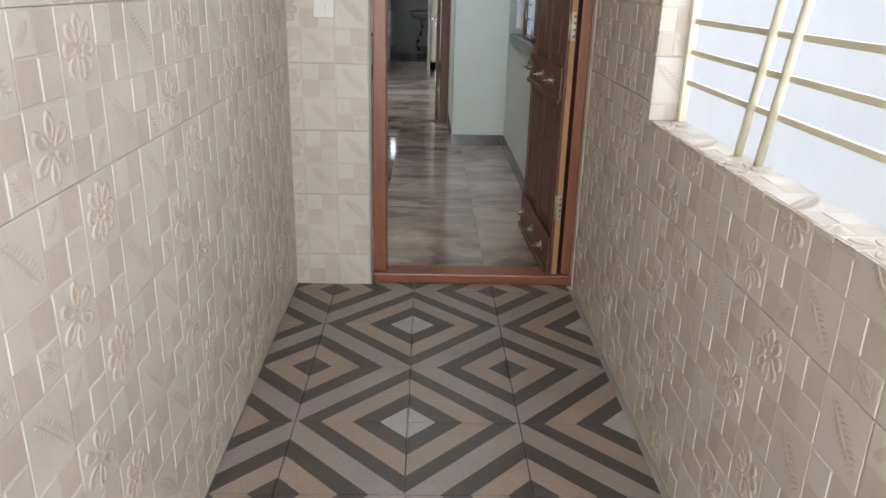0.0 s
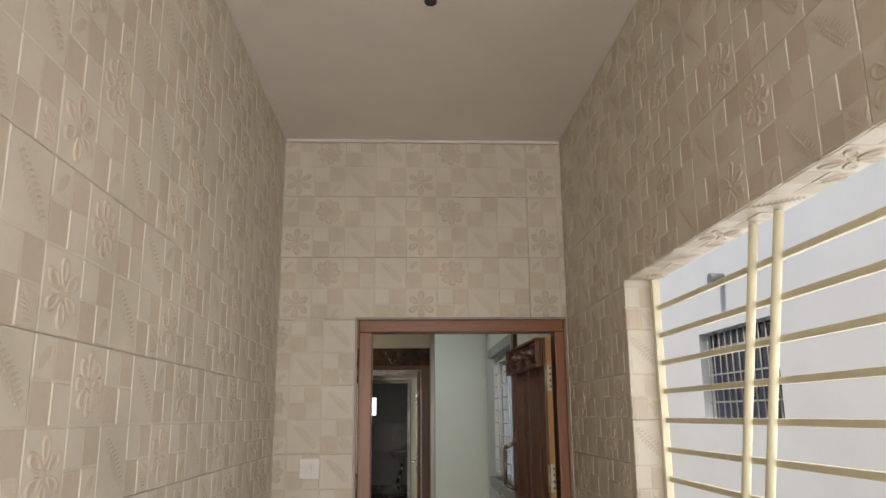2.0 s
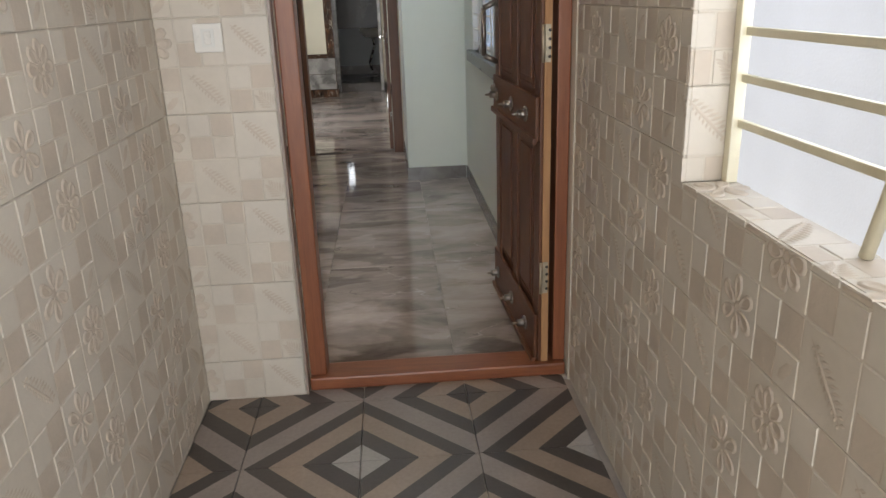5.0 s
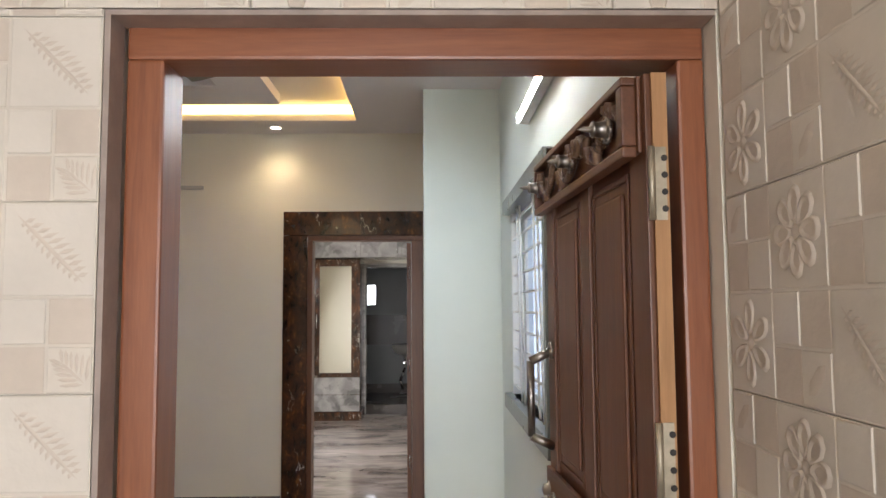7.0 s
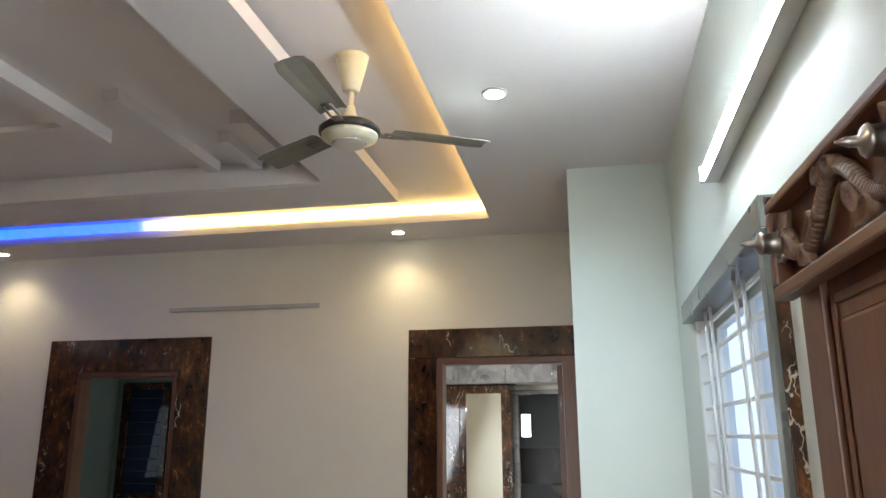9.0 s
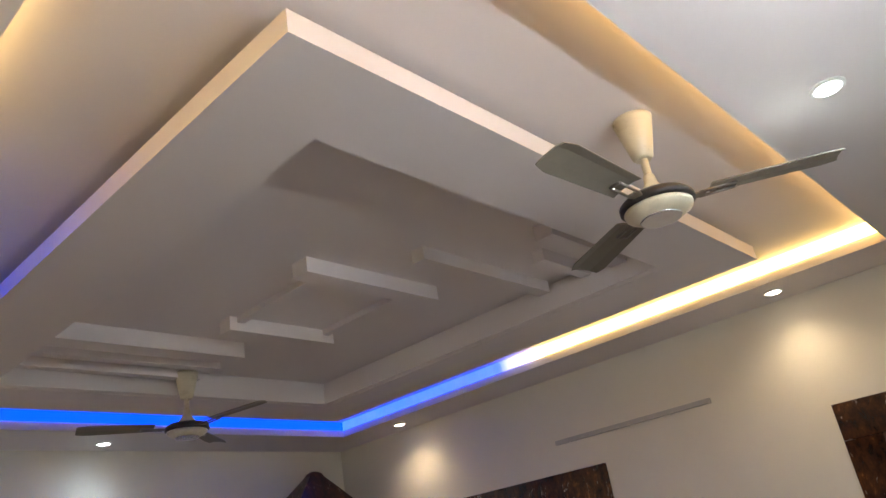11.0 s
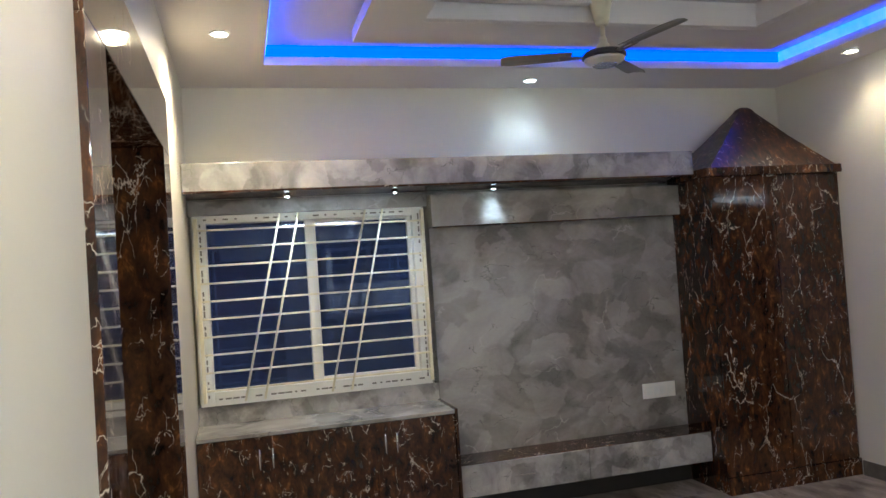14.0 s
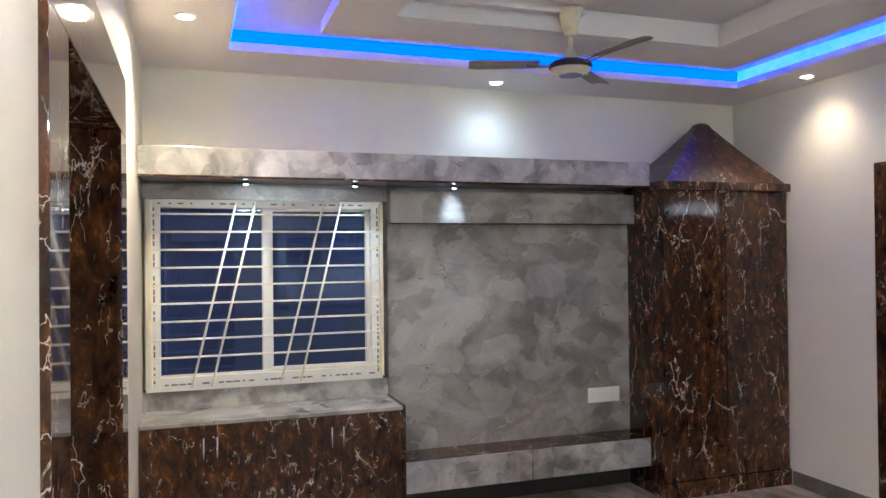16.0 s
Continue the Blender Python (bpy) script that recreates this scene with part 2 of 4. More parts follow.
M_CARVE = wood("grey_brown_carved_wood", (0.27, 0.17, 0.115), (0.12, 0.065, 0.04), 0.36, "y")
M_DOOR_Y = wood("dark_brown_rail_wood", (0.185, 0.072, 0.032), (0.086, 0.031, 0.014), 0.42, "y")
M_RAW = wood("raw_edge_wood", (0.55, 0.31, 0.14), (0.36, 0.18, 0.075), 0.6)
M_MARBLE = dark_marble("dark_brown_veined_laminate")
M_MARBLE_L = dark_marble("dark_brown_veined_facing", 0.8, 0.05, 0.025)
M_MARBLE_D = dark_marble("dark_brown_faintly_veined_facing", 1.0, 0.07, -0.06)
M_MARBLE_S = dark_marble("dark_brown_veined_satin", 1.0, 0.3)
M_PANEL = grey_marble("grey_cloudy_laminate", (0.145, 0.134, 0.122), (0.43, 0.405, 0.375), 0.17, 1.05, (1.0, 0.9, 1.15))
M_PANEL_L = grey_marble("pale_grey_marble_laminate", (0.14, 0.134, 0.128), (0.52, 0.50, 0.48), 0.08, 1.4)
M_GRANITE = mottled("grey_granite_frame", (0.17, 0.18, 0.17), 0.3, 0.25, 8.0, 140, 0.05)
M_GRILLE = mottled("cream_grille_paint", (0.78, 0.73, 0.55), 0.4, 0.1, 12.0, 80, 0.08)
M_WHITE = mottled("white_window_frame", (0.80, 0.80, 0.76), 0.35, 0.05, 9.0, 100, 0.03)
M_PLASTIC = mottled("white_plastic", (0.82, 0.80, 0.75), 0.3, 0.03, 6.0, 90, 0.02)
M_METAL = mottled("tarnished_steel", (0.34, 0.31, 0.28), 0.36, 0.3, 20.0, 120, 0.05, 1.0)
M_CHROME = mottled("bright_chrome", (0.75, 0.75, 0.76), 0.12, 0.1, 20.0, 120, 0.02, 1.0)
M_FAN = mottled("cream_fan_enamel", (0.66, 0.60, 0.44), 0.3, 0.08, 12.0, 90, 0.03)
M_BLADE = mottled("brown_grey_fan_blade", (0.21, 0.19, 0.15), 0.4, 0.12, 9.0, 90, 0.03)
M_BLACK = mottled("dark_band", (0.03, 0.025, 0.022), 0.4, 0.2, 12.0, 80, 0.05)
M_OUT = mottled("white_exterior_render", (0.80, 0.82, 0.87), 0.8, 0.08, 0.8, 50, 0.3)
M_GROUND = mottled("grey_concrete_ground", (0.30, 0.29, 0.27), 0.8, 0.2, 1.0, 40, 0.4)
M_CONDUIT = mottled("grey_white_conduit", (0.50, 0.48, 0.44), 0.4, 0.1, 9.0, 90, 0.03)
M_STICKER = mottled("printed_tape", (0.20, 0.19, 0.17), 0.5, 0.2, 30.0, 80, 0.02)
M_TEAL = mottled("grey_bathroom_tile", (0.15, 0.16, 0.16), 0.3, 0.1, 3.0, 60, 0.05)
M_BATHDARK = mottled("dark_bathroom_tile", (0.07, 0.055, 0.045), 0.25, 0.2, 3.0, 60, 0.05)
M_ROOM2 = mottled("teal_room_paint", (0.30, 0.38, 0.37), 0.6, 0.08, 2.0, 90, 0.05)
M_GLASS = mat("blue_tinted_glass", (0.032, 0.052, 0.14), 0.02)
bsdf(M_GLASS).inputs["Transmission Weight"].default_value = 0.55
M_MIRROR = mat("mirror_glass", (0.86, 0.86, 0.80), 0.02, 1.0)
M_LED_W = glow("warm_led", (1.0, 0.62, 0.20), 2.5)
M_LED_B = glow("blue_led", (0.0, 0.055, 1.0), 1.5)


def led_gradient(name, x_mix, warm=1.0, blue=1.0):
    """A strip whose diodes turn from blue to warm white round x_mix."""
    m = glow(name, (1, 1, 1), 2.8)
    sep = m.node_tree.nodes.new("ShaderNodeSeparateXYZ")
    ln(m, place(m), sep.inputs[0])
    f = math_node(m, "MULTIPLY_ADD", math_node(m, "SUBTRACT", sep.outputs["X"], x_mix), 1.0, 0.5)
    c = ramp(m, f, [(0.28, (0.0, 0.045 * blue, 0.8 * blue)), (0.48, (0.4, 0.38, 1.0)), (0.66, (1.2 * warm, 0.80 * warm, 0.22 * warm)), (1.0, (1.18 * warm, 0.76 * warm, 0.20 * warm))])
    ln(m, c, bsdf(m).inputs["Emission Color"])
    return m


M_LED_FAR = led_gradient("colour_changing_led_far", -2.08)
M_LED_NEAR = led_gradient("colour_changing_led_near", -1.42, 0.75, 1.5)
M_TUBE = glow("tube_light_glow", (0.90, 0.97, 0.98), 82.0)
M_LENS_W = glow("warm_lamp_lens", (1.0, 0.88, 0.66), 9.0)
M_LENS_C = glow("cool_lamp_lens", (0.82, 0.95, 1.0), 9.0)
M_DAY = glow("frosted_daylight_pane", (0.9, 0.95, 1.0), 3.0)


# ---- building helpers ----
def box(bm, x0, x1, y0, y1, z0, z1, bevel=0.0, slot=0):
    r = bmesh.ops.create_cube(bm, size=1.0, matrix=Matrix.Translation(((x0 + x1) / 2, (y0 + y1) / 2, (z0 + z1) / 2)) @ Matrix.Diagonal((abs(x1 - x0), abs(y1 - y0), abs(z1 - z0), 1)))
    faces = {f for v in r["verts"] for f in v.link_faces}
    for f in faces:
        f.material_index = slot
    if bevel:
        edges = list({e for f in faces for e in f.edges})
        out = bmesh.ops.bevel(bm, geom=edges, offset=bevel, segments=2, affect="EDGES", profile=0.6)
        for f in out["faces"]:
            f.material_index = slot
    return bm


def cyl(bm, p, q, r, r2=None, n=16, slot=0):
    """A rod or cone from p to q."""
    p, q = Vector(p), Vector(q)
    m = Matrix.Translation((p + q) / 2) @ (q - p).to_track_quat("Z", "Y").to_matrix().to_4x4()
    out = bmesh.ops.create_cone(bm, cap_ends=True, segments=n, radius1=r, radius2=r if r2 is None else r2, depth=(q - p).length, matrix=m)
    for f in {f for v in out["verts"] for f in v.link_faces}:
        f.material_index = slot
        f.smooth = len(f.verts) == 4
    return bm


def lathe(bm, profile, m, n=24):
    """Rings of (radius, height) turned round the z axis of m."""
    rings = [[bm.verts.new(m @ Vector((r * math.cos(2 * math.pi * i / n), r * math.sin(2 * math.pi * i / n), z))) for i in range(n)] for r, z in profile]
    for a, b in zip(rings, rings[1:]):
        for i in range(n):
            f = bm.faces.new((a[i], a[(i + 1) % n], b[(i + 1) % n], b[i]))
            f.smooth = True
    bm.faces.new(rings[0][::-1])
    bm.faces.new(rings[-1])
    return bm


def mesh_of(name, bm, *mats):
    bmesh.ops.recalc_face_normals(bm, faces=bm.faces)
    me = bpy.data.meshes.new(name)
    bm.to_mesh(me)
    bm.free()
    for m in mats:
        me.materials.append(m)
    return me


def setting(name, bm, *mats, label="", category=""):
    ob = new(name, mesh_of(name, bm, *mats))
    return tagged(ob, label, category, kind="structure")


def thing(name, at, label, category, group=""):
    ob = new(name)
    ob.location = at
    ob.empty_display_size = 0.1
    return tagged(ob, label, category, group)


def part(name, bm, material, parent, label=""):
    """One mesh under a thing or a part; bm is in world places."""
    mats = material if isinstance(material, (list, tuple)) else [material]
    base = parent
    while base.parent:
        base = base.parent
    bm.transform(Matrix.Translation(-Vector(base.location)))
    ob = new(name, mesh_of(name, bm, *mats))
    ob.parent = parent
    return tagged(ob, label)


def B():
    return bmesh.new()


# ---- structure: the porch ----
XL, XR, YE, YB = -0.25, 1.17, 3.93, -1.7      # porch faces
XW, XJ, YJ, YF = 1.135, 0.644, 7.37, 8.58    # hall faces
YI, XT, FL = 4.05, -4.53, 0.02
T = 0.012                                     # tile thickness


def wall_with_holes(name, axis, a0, a1, b0, b1, z0, z1, holes, mats, label):
    """A wall across axis ('x' or 'y') from a0 to a1, along the other from b0 to b1; holes are (b0, b1, z0, z1)."""
    bm = B()

    def put(p, q, r, s):
        if q - p > 1e-4 and s - r > 1e-4:
            if axis == "x":
                box(bm, a0, a1, p, q, r, s)
            else:
                box(bm, p, q, a0, a1, r, s)
    at = b0
    for h0, h1, hz0, hz1 in sorted(holes):
        put(at, h0, z0, z1)
        put(h0, h1, z0, hz0)
        put(h0, h1, hz1, z1)
        at = h1
    put(at, b1, z0, z1)
    return setting(name, bm, *mats, label=label, category="wall")


WIN_P = (0.35, 2.937, 1.05, 2.08)
wall_porch_left = wall_with_holes("wall_porch_left", "x", XL - 0.12, XL - T, YB, YE, 0, 3.0, [], [M_GROUT], "porch side wall clad in embossed cream tiles")
wall_porch_right = wall_with_holes("wall_porch_right", "x", XR + T, XR + 0.13, YB, YI - 0.003, 0, 3.0, [(WIN_P[0] - T, WIN_P[1] + T, WIN_P[2] - T, WIN_P[3] + T)], [M_GROUT], "porch wall with window, clad in embossed cream tiles")
DOOR_O = (0.124, XR, -0.1, 2.076)
ARCH = (-2.85, -1.55, -0.1, 2.285)
wall_entrance = wall_with_holes("wall_entrance", "y", YE + T, YI, XT - 0.12, XR + 0.009, -0.1, 3.3, [DOOR_O, ARCH], [M_CREAM], "cream wall between porch and hall with teak doorway")
bm = box(B(), XL - 0.3, XR + 0.3, YB, YE + 0.02, -0.12, -0.014)
floor_porch = setting("floor_porch", bm, M_JOINT, label="porch floor of patterned diamond tiles", category="floor")
bm = box(B(), XL - 0.13, XR + 0.13, YB - 0.2, YE, 3.0, 3.12)
setting("ceiling_porch", bm, M_PORCH_CEIL, label="plain painted porch ceiling", category="ceiling")
bm = box(B(), XL - 0.37, XL + 0.02, YB - 0.12, YB - 0.001, 0, 3.0)
box(bm, XR - 0.02, XR + 0.3, YB - 0.12, YB - 0.001, 0, 3.0)
box(bm, XL + 0.02, XR - 0.02, YB - 0.12, YB - 0.001, 2.4, 3.0)
setting("wall_porch_front", bm, M_CREAM, label="cream wall round the open porch front", category="wall")

# ---- structure: the hall ----
bm = box(B(), XT - 0.12, XW + 0.12, YI, YF, -0.1, FL - 0.012)
floor_hall = setting("floor_hall", bm, M_GROUT, label="polished grey brown marble tile floor", category="floor")
bm = box(B(), XL - 0.1, XR, YE + 0.02, YI, -0.1, -0.004)
setting("floor_threshold", bm, M_GROUT, label="mortar bed under the door threshold", category="floor")
WIN_T = (4.075, 5.55, 0.931, 2.12)
wall_tv = wall_with_holes("wall_tv", "x", XT - 0.15, XT, YI, YF, -0.1, 3.3, [WIN_T], [M_CREAM], "cream wall behind the television unit")
FD = (-0.44, 0.62, -0.1, 2.30)
LD = (-3.16, -1.94, -0.1, 2.30)
wall_far = wall_with_holes("wall_far", "y", YF, YF + 0.12, XT - 0.15, XW + 0.12, -0.1, 3.3, [FD, LD], [M_CREAM], "cream wall with two dark framed doorways")
WIN_R = (5.47, 6.83, 1.09, 2.09)
wall_right = wall_with_holes("wall_right", "x", XW, XW + 0.12, YI, YF, -0.1, 3.3, [WIN_R], [M_MINT], "pale green wall with granite framed window")
bm = box(B(), XJ, XW - 0.001, YJ, YF - 0.001, -0.05, 3.2)
setting("wall_pier", bm, M_MINT, label="pale green projecting pier in the hall", category="wall")

# ceiling with a raised tray and the false slab hanging in it
TX0, TX1, TY0, TY1, TOP = -3.99, 0.14, 4.555, 8.17, 3.085
bm = B()
for a in ((XT, TX0, YI, YF), (TX1, XW, YI, YF), (TX0, TX1, YI, TY0), (TX0, TX1, TY1, YF)):
    box(bm, *a, CEIL, 3.3)
SX0, SX1, SY0, SY1 = -3.56, -0.345, 5.02, 7.75
RX0, RX1, RY0, RY1 = -3.2, -0.66, 5.335, 7.37
RT = 3.13
for a in ((TX0, RX0, TY0, TY1), (RX1, TX1, TY0, TY1), (RX0, RX1, TY0, RY0), (RX0, RX1, RY1, TY1)):
    box(bm, *a, TOP, 3.3)
box(bm, RX0, RX1, RY0, RY1, RT, 3.3)
setting("ceiling_hall", bm, M_CEIL, label="white false ceiling with a raised tray", category="ceiling")
bm = B()
for a in ((SX0, RX0, SY0, SY1), (RX1, SX1, SY0, SY1), (RX0, RX1, SY0, RY0), (RX0, RX1, RY1, SY1)):
    box(bm, *a, 2.972, 3.04)
for a in ((RX0 - 0.12, RX0, RY0 - 0.12, RY1 + 0.12), (RX1, RX1 + 0.12, RY0 - 0.12, RY1 + 0.12), (RX0, RX1, RY0 - 0.12, RY0), (RX0, RX1, RY1, RY1 + 0.12)):
    box(bm, *a, 3.041, TOP - 0.001)
# upstand round the recess, with a shadow gap over it
for a in ((RX0, RX0 + 0.05, RY0, RY1), (RX0 + 0.05, RX1, RY1 - 0.05, RY1)):
    box(bm, *a, 2.974, 3.075)
# ribs and the square in the recess
for x, y0, y1, w, z in ((-1.62, 6.0, 6.80, 0.10, 3.06), (-1.29, 6.385, RY1 - 0.052, 0.07, 3.07), (-2.35, 6.09, 6.73, 0.09, 3.06), (-2.69, RY0 + 0.06, 6.38, 0.12, 3.045),
                        (-2.89, RY0 + 0.06, 6.37, 0.06, 3.05), (-3.09, RY0 + 0.06, 6.37, 0.05, 3.05), (-0.84, 6.70, RY1 - 0.052, 0.09, 3.06), (-1.03, 6.92, RY1 - 0.052, 0.06, 3.07)):
    box(bm, x - w / 2, x + w / 2, y0, y1, z, RT - 0.0005)
box(bm, -2.304, -1.671, 6.13, 6.17, 3.10, RT - 0.0005)
box(bm, -2.304, -1.671, 6.66, 6.70, 3.10, RT - 0.0005)
setting("ceiling_slab", bm, M_CEIL, label="hanging false ceiling slab with recessed ribs", category="ceiling")


def led_run(name, x0, x1, y0, y1, m, label):
    ob = setting(name, box(B(), x0, x1, y0, y1, CEIL + 0.05, TOP - 0.004), m, label=label, category="led strip")
    return ob


E_ = 0.012
led_run("trim_led_far", TX0, TX1, TY1 - E_, TY1 - 0.001, M_LED_FAR, "strip light in the tray, blue turning warm white")
led_run("trim_led_tv", TX0 + 0.001, TX0 + E_, TY0, TY1 - E_, M_LED_B, "glowing blue strip light in the ceiling tray")
led_run("trim_led_right", TX1 - E_, TX1 - 0.001, TY0, TY1 - E_, M_LED_W, "glowing warm strip light in the ceiling tray")
led_run("trim_led_near", TX0 + E_, TX1 - E_, TY0 + 0.001, TY0 + E_, M_LED_NEAR, "strip light in the tray, blue turning warm white")

# skirting
SK = FL + 0.125
for name, a in (("baseboard_pier", (XJ - 0.01, XW - 0.012, YJ - 0.01, YJ - 0.001)), ("baseboard_pier_side", (XJ - 0.01, XJ - 0.001, YJ - 0.001, YF - 0.012)),
                ("baseboard_right", (XW - 0.011, XW - 0.001, YI + 0.1, YJ - 0.011)), ("baseboard_far_mid", (-1.9, -0.48, YF - 0.011, YF - 0.001)),
                ("baseboard_far_tv", (-3.93, -3.2, YF - 0.011, YF - 0.001)), ("baseboard_entrance", (-1.16, 0.1, YI + 0.001, YI + 0.011))):
    setting(name, box(B(), *a, FL - 0.01, SK - 0.02, 0.002), M_SKIRT, label="dark grey skirting tile along the wall", category="skirting")

# ---- structure: rooms beyond ----
bm = box(B(), -2.2, 1.6, YF + 0.12, 16.0, -0.1, FL)
setting("floor_bedroom", bm, M_FLOOR, label="polished grey tile floor of the far bedroom", category="floor")
bm = box(B(), -1.75, 1.0, YF + 0.12, 16.0, 2.75, 2.85)
setting("ceiling_bedroom", bm, M_CEIL, label="white bedroom ceiling", category="ceiling")
# the hole is made up, to seat the bedroom fill lamp
wall_with_holes("wall_bedroom_left", "x", -1.8, -1.7, YF + 0.121, 16.0, 0, 2.75, [(9.7, 11.1, 0.9, 2.1)], [M_CREAM], "cream bedroom wall with an added opening for the fill lamp")
bm = box(B(), 0.95, 1.05, YF + 0.121, 16.0, 0, 2.75)
setting("wall_bedroom_right", bm, M_CREAM, label="cream bedroom wall", category="wall")
wall_with_holes("wall_bath", "y", 13.75, 13.85, -1.7, 0.95, 0, 2.75, [(-0.25, 0.40, 0.0, 2.17)], [M_CREAM], "cream wall with a bathroom doorway")
wall_with_holes("wall_bath_back", "y", 15.3, 15.4, -1.7, 0.95, 0, 2.75, [(-0.36, -0.22, 1.62, 1.95)], [M_TEAL], "grey tiled bathroom wall with small window")
setting("trim_bath_band", box(B(), -0.9, 0.9, 15.285, 15.299, 0.95, 1.45), M_BATHDARK, label="dark band of bathroom tiles", category="tiles")
setting("trim_bath_base", box(B(), -0.9, 0.9, 15.285, 15.299, 0.02, 0.3), M_BATHDARK, label="dark base course of bathroom tiles", category="tiles")
wall_with_holes("wall_bath_left", "x", -0.9, -0.8, 13.85, 15.3, 0, 2.75, [], [M_TEAL], "grey tiled bathroom side wall")
setting("floor_bath", box(B(), -0.8, 0.95, 13.75, 15.3, FL + 0.001, 0.15), M_BATHDARK, label="raised dark bathroom floor", category="floor")
setting("window_bath", box(B(), -0.36, -0.22, 15.34, 15.36, 1.62, 1.95), M_DAY, label="frosted bathroom pane full of daylight", category="window")
# second bedroom beyond the hall's other doorway
bm = box(B(), -4.65, -1.85, YF + 0.12, 11.5, -0.1, FL)
setting("floor_side_room", bm, M_FLOOR, label="grey tile floor of the side bedroom", category="floor")
bm = box(B(), -4.65, -4.55, YF + 0.12, 11.5, 0, 2.75)
box(bm, -4.55, -1.85, 11.4, 11.5, 0, 2.75)
setting("wall_side_room", bm, M_ROOM2, label="teal painted side bedroom walls", category="wall")
setting("ceiling_side_room", box(B(), -4.65, -1.8, YF + 0.12, 11.5, 2.75, 2.85), M_CEIL, label="white side bedroom ceiling", category="ceiling")
# passage beyond the wide opening beside the entrance
bm = box(B(), -3.3, -0.95, 2.6, 2.7, 0, 2.75)
box(bm, -3.3, -3.2, 2.7, YE + T, 0, 2.75)
box(bm, -1.05, -0.95, 2.7, YE + T, 0, 2.75)
setting("wall_passage", bm, M_CREAM, label="cream walls of the side passage", category="wall")
setting("floor_passage", box(B(), -3.3, -0.95, 2.6, YI, -0.1, FL - 0.001), M_FLOOR, label="grey tile floor of the side passage", category="floor")
setting("ceiling_passage", box(B(), -3.3, -0.95, 2.6, YE + T, 2.75, 2.85), M_CEIL, label="white ceiling of the side passage", category="ceiling")

# ---- outside ----
setting("ground", box(B(), -60, 60, -60, 60, -0.5, -0.13), M_GROUND, label="grey concrete ground outside the house", category="ground")


def neighbour():
    t = thing("neighbour_house", (3.3, 6.0, -0.13), "white rendered neighbouring house with grilled window", "house")
    X = 3.2
    for a in ((-12, 5.84, -0.13, 7.5), (7.35, 25, -0.13, 7.5), (5.84, 7.35, -0.13, 1.55), (5.84, 7.35, 2.34, 7.5)):
        part("wall", box(B(), X, X + 0.2, *a), M_OUT, t)
    part("rear_block", box(B(), X + 0.201, X + 6, -12, 25, -0.13, 7.5), M_OUT, t)
    w = part("window", box(B(), X + 0.11, X + 0.12, 5.845, 7.345, 1.555, 2.335), M_GLASS, t, "dark window with iron bars")
    for k in range(11):
        y = 5.95 + 0.13 * k
        part("bar", cyl(B(), (X + 0.04, y, 1.555), (X + 0.04, y, 2.335), 0.006, n=8), M_CONDUIT, w)
    for z in (1.70, 1.95, 2.19):
        part("bar", box(B(), X + 0.05, X + 0.06, 5.85, 7.34, z - 0.007, z + 0.007), M_CONDUIT, w)
    for y, z in ((6.7, 2.77), (3.9, 0.72)):
        part("pipe_stub", cyl(B(), (X - 0.12, y, z), (X - 0.001, y, z), 0.055, n=20), M_PIPE, t, "grey plastic pipe end")


M_PIPE = mottled("grey_pipe_plastic", (0.22, 0.23, 0.25), 0.5, 0.2, 9.0, 60, 0.05)
neighbour()
setting("trim_porch_top", box(B(), XL + 0.003, XR - 0.003, YE - 0.012, YE + 0.004, 2.982, 2.999, 0.004), M_CEIL, label="rough white plaster line under the ceiling", category="trim")
setting("trim_door_reveal", box(box(B(), 0.124, 0.134, YE + 0.004, YE + 0.064, 0.0, 2.066), 0.124, XR - 0.004, YE + 0.004, YE + 0.064, 2.066, 2.0755), M_REVEAL, label="grey brown sealed edge round the doorway", category="trim")
t3 = thing("window_3", (-4.17, 11.38, 0.97), "dark framed barred window in the side bedroom", "window")
t3["kind"] = "structure"
for a in ((-4.46, -4.38, 0.97, 2.23), (-3.96, -3.88, 0.97, 2.23), (-4.38, -3.96, 2.15, 2.23), (-4.38, -3.96, 0.97, 1.05)):
    part("window_frame", box(B(), a[0], a[1], 11.36, 11.399, a[2], a[3], 0.003), M_MARBLE, t3)
part("pane", box(B(), -4.38, -3.96, 11.385, 11.39, 1.05, 2.15), M_GLASS, t3)
for k in range(8):
    part("bar", box(B(), -4.38, -3.96, 11.372, 11.38, 1.14 + 0.13 * k, 1.15 + 0.13 * k), M_BLACK, t3)


# ---- doorway: porch to hall ----
def doorway(name, x0, x1, y0, y1, z1, w, mz, mx, label, sill=0.0, bevel=0.006):
    t = thing(name, ((x0 + x1) / 2, (y0 + y1) / 2, 0), label, "door frame")
    t["kind"] = "structure"
    part("jamb", box(B(), x0, x0 + w, y0, y1, sill, z1 - w, bevel), mz, t)
    part("jamb", box(B(), x1 - w, x1, y0, y1, sill, z1 - w, bevel), mz, t)
    part("head", box(B(), x0, x1, y0, y1, z1 - w, z1, bevel), mx, t)
    return t


door_1 = thing("door_1", (0.65, 4.04, 0), "open teak door frame with polished red brown grain", "door frame")
door_1["kind"] = "structure"
for a in ((0.138, 0.204), (1.118, XR - 0.003)):
    part("jamb", box(B(), *a, YE + 0.065, 4.1, 0.05, 2.009, 0.006), M_TEAK, door_1)
part("head", box(B(), 0.138, XR - 0.003, YE + 0.065, 4.1, 2.009, 2.0745, 0.006), M_TEAK_X, door_1)
part("threshold", box(B(), 0.138, XR - 0.006, YE + 0.035, 4.1, -0.003, 0.05, 0.008), M_TEAK_X, door_1, "worn teak threshold")


